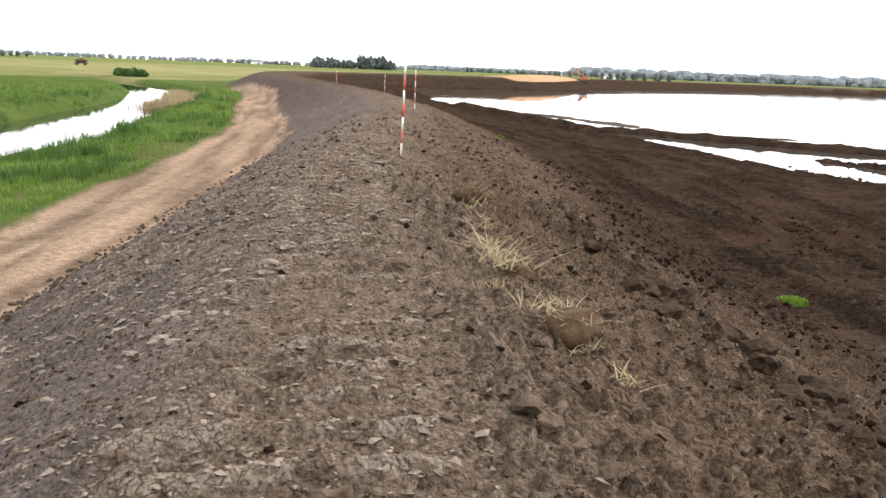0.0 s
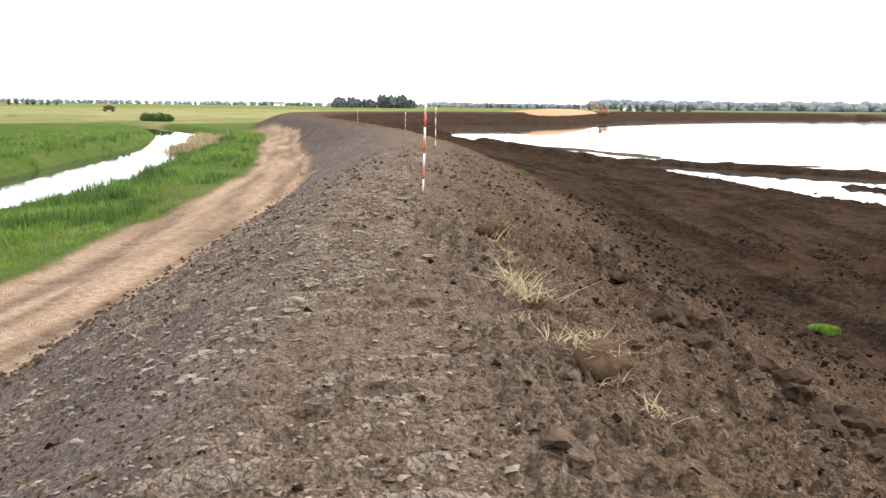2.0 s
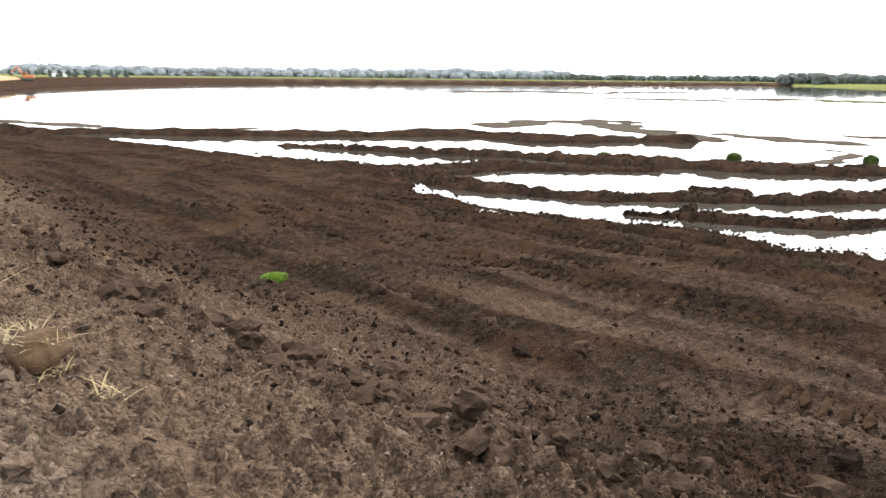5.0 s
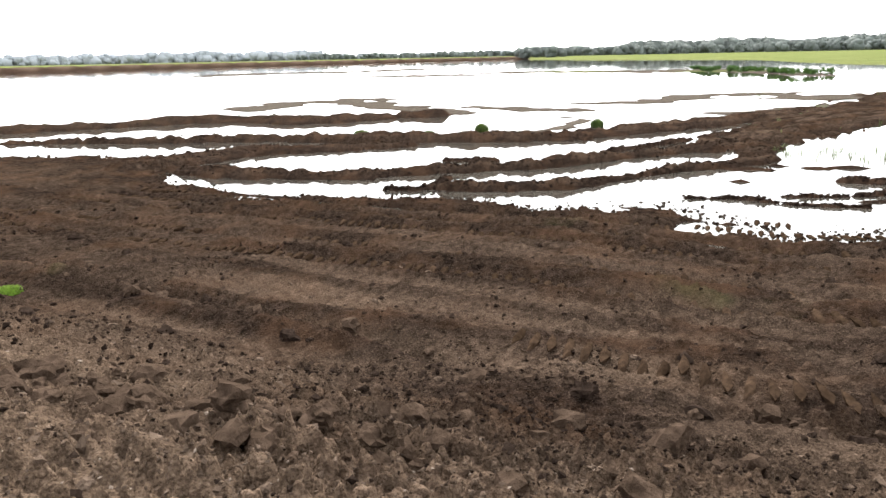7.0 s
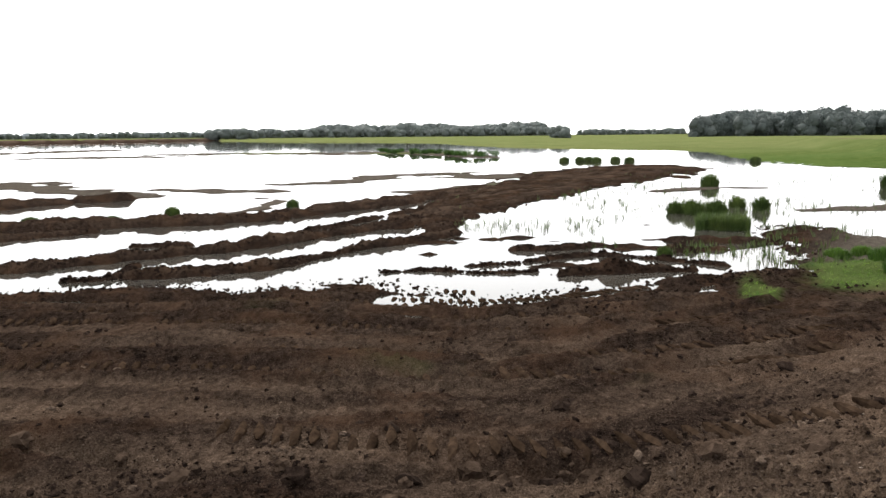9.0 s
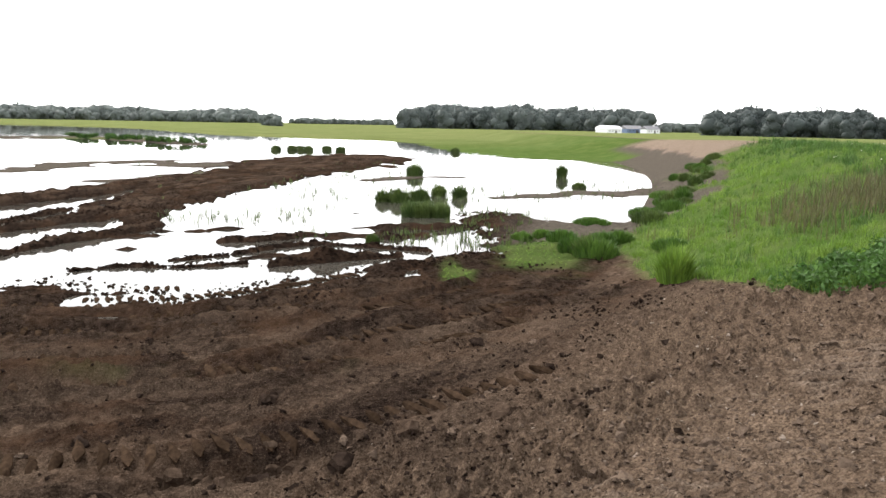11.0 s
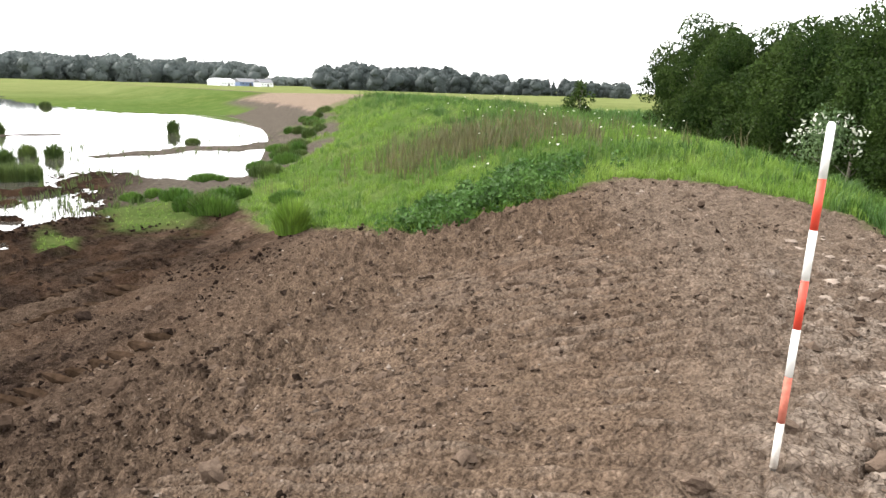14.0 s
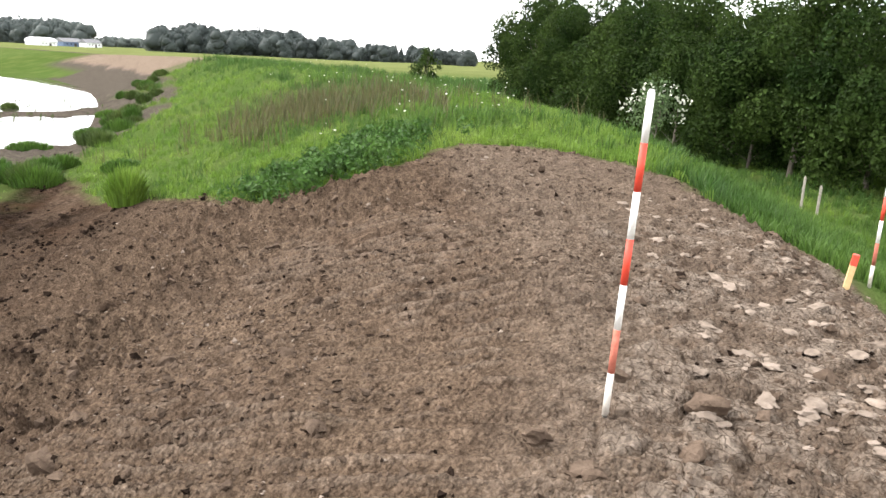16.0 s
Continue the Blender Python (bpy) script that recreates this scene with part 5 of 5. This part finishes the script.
def elder():
    x, y = 16.6, -25.4
    t = make_tree("elder_bush", 330, 2.9, 2.4, 900, 0.07, M_LEAF_PALE, "elder bush with flat white blossom before the dark wood", 0.55, "bush")
    rng = np.random.RandomState(31)
    V, F = leaves(rng, [(0.3, 0, 2.55), (-0.9, 0.3, 2.3), (1.0, -0.3, 2.1), (-0.9, -0.2, 1.7), (-0.5, -0.5, 2.6), (0.9, 0.5, 2.4)], [0.38, 0.32, 0.32, 0.3, 0.32, 0.28], 110, 0.075)
    mesh_object("blossom", V, F, M_BLOSSOM, t, False)["label"] = "flat white blossom heads"
    t.matrix_basis = pose(x, y, float(height(x, y)[0]), 0, 0, 40)


elder()
for k, (x, y, h, w, lab) in enumerate(((26.7, -22.7, 1.5, 1.2, "small young bush on the embankment's crest"), (29.5, -25.5, 0.9, 0.7, "low sapling in the grass behind the crest"))):
    make_tree("bush", 340 + k, h, w, 900, 0.06, M_LEAF, lab, 0.05, "bush").matrix_basis = pose(x, y, float(height(x, y)[0]), 0, 0, 50 * k)
def field_bush(x, y):
    rng = np.random.RandomState(35)
    c = [(2.2 * (2 * rng.rand() - 1), 0.9 * rng.randn(), 0.15 + 0.35 * rng.rand()) for _ in range(16)]
    V, F = leaves(rng, c, [1.0 - 0.2 * abs(q[0]) for q in c], 3600, 0.15)
    V[:, 2] = np.maximum(V[:, 2], 0)
    ob = tagged(mesh_object("field_bush", V, F, M_NETTLE, smooth=False), "low rounded dark green bush alone in the meadow", "bush")
    ob.matrix_basis = pose(x, y, float(height(x, y)[0]) - 0.02, 0, 0, 28) @ Matrix.Diagonal((1.3, 1.3, 1.3, 1))


field_bush(-80.0, 144.0)


def marsh_shrub(x, y, w, seed):
    """A low shrub: a few leaning stems under a ragged crown."""
    rng = np.random.RandomState(seed)
    t = thing("marsh_shrub", x, y, max(float(height(x, y)[0]), 0) - 0.02, seed * 47, "low green willow shrub on the silt bank in the lake", "shrub", "marsh shrubs")
    c = [(w * 0.45 * rng.randn(), w * 0.45 * rng.randn(), w * (0.25 + 0.3 * rng.rand())) for _ in range(9)]
    bm = bmesh.new()
    for q in c[:5]:
        rod(bm, (q[0] * 0.2, q[1] * 0.2, -0.05), q, 0.03, 0.01, 5)
    part("stem", bm, M_BARK, t)
    V, F = leaves(rng, c, [w * (0.22 + 0.14 * rng.rand()) for _ in c], 500, 0.16)
    V[:, 2] = np.maximum(V[:, 2], 0.02)
    mesh_object("crown", V, F, M_NETTLE, t, False)


for k in range(16):
    f = k / 15
    marsh_shrub(186 - 44 * f + 5 * math.sin(k * 2.3), 80 - 40 * f + 3 * math.sin(k * 1.7), 1.3 + 0.8 * math.sin(k * 3.1) ** 2, 500 + k)


# ---- woods and hedges in the distance ----
BODIES = [blob(70 + k, 2, 0.25, (1, 1, 1)) for k in range(4)]


def far_wood(name, rows, material, label, conifer=0.0, seed=1, wide=0.38):
    """rows: bearing from and to (degrees), distance, tree height, trees."""
    rng = np.random.RandomState(seed)
    V, F, n = [], [], 0
    for az0, az1, dist, high, count in rows:
        mid = radians((az0 + az1) / 2)
        z = float(height(-math.sin(mid) * dist, math.cos(mid) * dist)[0])
        for k in range(count):
            az = radians(az0 + (az1 - az0) * (k + rng.rand()) / count)
            d = dist * (1 + 0.1 * rng.rand())
            x, y = -math.sin(az) * d, math.cos(az) * d
            h = high * (0.88 + 0.16 * rng.rand()) * (0.8 + 0.3 * float(vnoise(np.array([k * 0.35 + seed]), np.array([seed * 3.3]))[0]))
            pine = rng.rand() < conifer
            w = h * (0.2 if pine else wide * (0.8 + 0.4 * rng.rand()))
            cs, rs = [], []
            for q in range(6 if pine else 8):
                f = (q + 0.5) / (6 if pine else 8)
                bend = (1.05 - f) if pine else math.sqrt(max(0.05, 1 - (2 * f - 0.85) ** 2)) * 0.75
                cs.append((x + rng.randn() * w * 0.3 * bend, y + rng.randn() * w * 0.3 * bend, z + h * f * 0.9))
                rs.append(w * bend * (0.75 + 0.3 * rng.rand()) + h * 0.02)
                lump, tri = BODIES[rng.randint(4)]
                v = lump * [rs[-1] * 0.72, rs[-1] * 0.72, max(rs[-1] * 0.62, h * 0.09)] + cs[-1]
                V.append(v)
                F.append(np.c_[tri, tri[:, 2]] + n)
                n += len(v)
            v, f = leaves(rng, cs, rs, 800 if dist < 800 else 260, h * (0.04 if dist < 800 else 0.055))
            V.append(v)
            F.append(f + n)
            n += len(v)
    verts, quads = np.vstack(V), np.vstack(F)
    body = quads[:, 2] == quads[:, 3]
    me = bpy.data.meshes.new(name)
    me.from_pydata(verts.tolist(), [], [tuple(q[:3]) if b else tuple(q) for q, b in zip(quads.tolist(), body)])
    me.polygons.foreach_set("use_smooth", np.ones(len(me.polygons), dtype=bool))
    me.materials.append(material)
    return tagged(new(name, me), label, "woodland", kind="stuff")


far_wood("far_wood", [(-89, -107.2, 650, 19, 40), (-89.5, -107, 690, 22, 40), (-90.5, -104, 730, 25, 30)], M_FAR_HAZED, "distant broadleaved wood beyond the green fields", 0, 2, 0.62)
far_wood("far_conifer_wood", [(-111, -124, 480, 15, 36), (-111.5, -121, 510, 19, 40), (-123, -133.5, 480, 11, 30), (-112, -132, 540, 15, 36)], M_FAR_CONIFER_HAZED, "distant mixed wood with dark conifers", 0.35, 3, 0.6)
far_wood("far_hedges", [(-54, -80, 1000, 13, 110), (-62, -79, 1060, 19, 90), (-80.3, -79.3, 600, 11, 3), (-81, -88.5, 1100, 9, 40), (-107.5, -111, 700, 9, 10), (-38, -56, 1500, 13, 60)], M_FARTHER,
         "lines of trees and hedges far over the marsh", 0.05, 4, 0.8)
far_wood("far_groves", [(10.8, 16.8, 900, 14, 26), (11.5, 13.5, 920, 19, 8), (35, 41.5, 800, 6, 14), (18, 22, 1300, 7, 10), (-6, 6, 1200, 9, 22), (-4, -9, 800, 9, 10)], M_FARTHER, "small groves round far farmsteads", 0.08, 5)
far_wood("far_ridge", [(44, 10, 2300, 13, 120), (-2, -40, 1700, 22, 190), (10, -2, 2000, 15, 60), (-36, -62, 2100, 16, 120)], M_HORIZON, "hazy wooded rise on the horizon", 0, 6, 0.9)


# ---- far buildings and machines ----
def house(name, x, y, turn, size, roof_high, wall_mat, roof_mat, label, arch=False):
    l, w, h = size
    t = thing(name, x, y, float(height(x, y)[0]) - 0.1, turn, label, "farm building")
    part("wall", box(bmesh.new(), (l, w, h), (0, 0, h / 2)), wall_mat, t)
    bm = bmesh.new()
    n = 10 if arch else 2
    ends = []
    for sx in (-l / 2 - 0.3, l / 2 + 0.3):
        ring = []
        for k in range(n + 1):
            a = math.pi * k / n
            ring.append(bm.verts.new((sx, -math.cos(a) * (w / 2 + 0.4), h + math.sin(a) * roof_high)))
        ends.append(ring)
        bm.faces.new(ring)
    for k in range(n):
        bm.faces.new((ends[0][k], ends[1][k], ends[1][k + 1], ends[0][k + 1]))
    bm.faces.new((ends[0][0], ends[0][n], ends[1][n], ends[1][0]))
    bmesh.ops.recalc_face_normals(bm, faces=bm.faces)
    part("roof", bm, roof_mat, t, smooth=arch)
    part("door", box(bmesh.new(), (l * 0.12, 0.12, h * 0.75), (l * 0.1, -w / 2 - 0.05, h * 0.375)), M_DARK, t, "dark gate")
    for k in (-0.32, -0.12, 0.32):
        win = part("window", box(bmesh.new(), (l * 0.07, 0.1, h * 0.25), (l * k, -w / 2 - 0.04, h * 0.6)), M_GLASS, t, "dark window")
    return t


def at(az, d):
    return -math.sin(radians(az)) * d, math.cos(radians(az)) * d


house("arched_hall", *at(-104.4, 570), -60, (14, 12, 2.2), 2.9, M_SHEET, M_SHEET, "white arched machine hall of a far farm", True)
house("barn", *at(-106.0, 590), -70, (15, 10, 3.0), 2.6, M_BLUE, M_ROOF, "blue-grey barn with a grey roof at a far farm")
house("barn", *at(-107.3, 585), -75, (11, 9, 2.8), 2.6, M_SHEET, M_ROOF, "white-walled barn with a grey roof at a far farm")
house("farmhouse", *at(-4.8, 900), 10, (13, 8, 3.4), 3.2, M_SHEET, M_ROOF, "white farmhouse far behind the lake")
house("farmhouse", *at(20.6, 1200), 30, (16, 9, 3.4), 3.4, M_SHEET, M_ROOF, "white farmhouse on the far plain")


def excavator(x, y, z, turn):
    t = thing("excavator", x, y, z, turn, "orange tracked excavator standing on the far embankment", "excavator")
    for sy in (-1.15, 1.15):
        tr = part("track", box(bmesh.new(), (3.6, 0.6, 0.8), (0, sy, 0.42), bevel=0.25), M_DARK, t, "dark steel track")
    part("body", box(bmesh.new(), (3.2, 2.5, 1.1), (-0.5, 0, 1.5), bevel=0.12), M_MACHINE, t)
    cab = part("cab", box(bmesh.new(), (1.4, 1.0, 1.5), (0.6, 0.7, 2.2), bevel=0.1), M_MACHINE, t)
    part("cab_glass", box(bmesh.new(), (1.1, 1.04, 0.8), (0.68, 0.7, 2.45), bevel=0.05), M_GLASS, cab, "dark cab glass")
    bm = rod(bmesh.new(), (1.0, -0.2, 1.7), (2.9, -0.2, 4.6), 0.28, 0.24, 6)
    part("boom", bm, M_MACHINE, t, "raised boom")
    part("arm", rod(bmesh.new(), (2.9, -0.2, 4.6), (4.7, -0.2, 2.6), 0.22, 0.16, 6), M_MACHINE, t)
    part("bucket", box(bmesh.new(), (0.8, 1.2, 0.8), (4.6, -0.2, 2.1), (0, 30, 0), 0.12), M_DARK, t, "dark bucket")


excavator(15.0, 292.0, float(height(15.0, 292.0)[0]), 170)


def trailer(x, y):
    t = thing("farm_trailer", x, y, float(height(x, y)[0]), 20, "dark loaded farm trailer far out in the hay field", "trailer")
    part("bed", box(bmesh.new(), (5.2, 2.2, 0.3), (0, 0, 0.9), bevel=0.05), M_DARK, t)
    vs, fs = blob(12, 3, 0.15, (2.4, 1.1, 0.9))
    mesh_object("load", vs + [0.2, 0, 1.7], fs, M_TURF, t)["label"] = "heaped brown load"
    for sx in (-1.5, 1.5):
        for sy in (-1.0, 1.0):
            part("wheel", rod(bmesh.new(), (sx, sy - 0.15, 0.45), (sx, sy + 0.15, 0.45), 0.45, 0.45, 14), M_DARK, t, "black tyre")


trailer(*at(32.0, 345))


def sand_heap():
    line = AXIS[(AXIS[:, 1] > 216) & (AXIS[:, 1] < 325) & (AXIS[:, 0] < 30)]
    keep = np.linspace(0, len(line) - 1, 34)
    line = np.stack([np.interp(keep, np.arange(len(line)), line[:, k]) for k in (0, 1)], 1)
    d = np.gradient(line, axis=0)
    d /= np.linalg.norm(d, axis=1)[:, None]
    nrm = np.stack([-d[:, 1], d[:, 0]], 1)
    v = np.linspace(-4.5, 9.0, 12)
    P = line[:, None] + nrm[:, None] * v[None, :, None]
    z = height(P[..., 0].ravel(), P[..., 1].ravel()).reshape(P.shape[:2])
    bulge = (np.clip(1 - ((v - 2.2) / 6.7) ** 2, 0, 1)[None] * np.clip(np.sin(np.linspace(0.02, math.pi - 0.02, len(line))), 0, 1)[:, None] ** 0.5)
    z = z - 0.12 + bulge * (0.95 + 0.4 * fbm(P[..., 0], P[..., 1], 6, 2, 50))
    n, m = P.shape[:2]
    i = np.arange(n - 1)[:, None] * m + np.arange(m - 1)[None]
    F = np.stack([i, i + 1, i + m + 1, i + m], -1).reshape(-1, 4)
    tagged(mesh_object("sand_heap", np.dstack([P, z]).reshape(-1, 3), F, M_SANDPILE), "long bank of orange sand spread on the far embankment", "sand heap")


sand_heap()
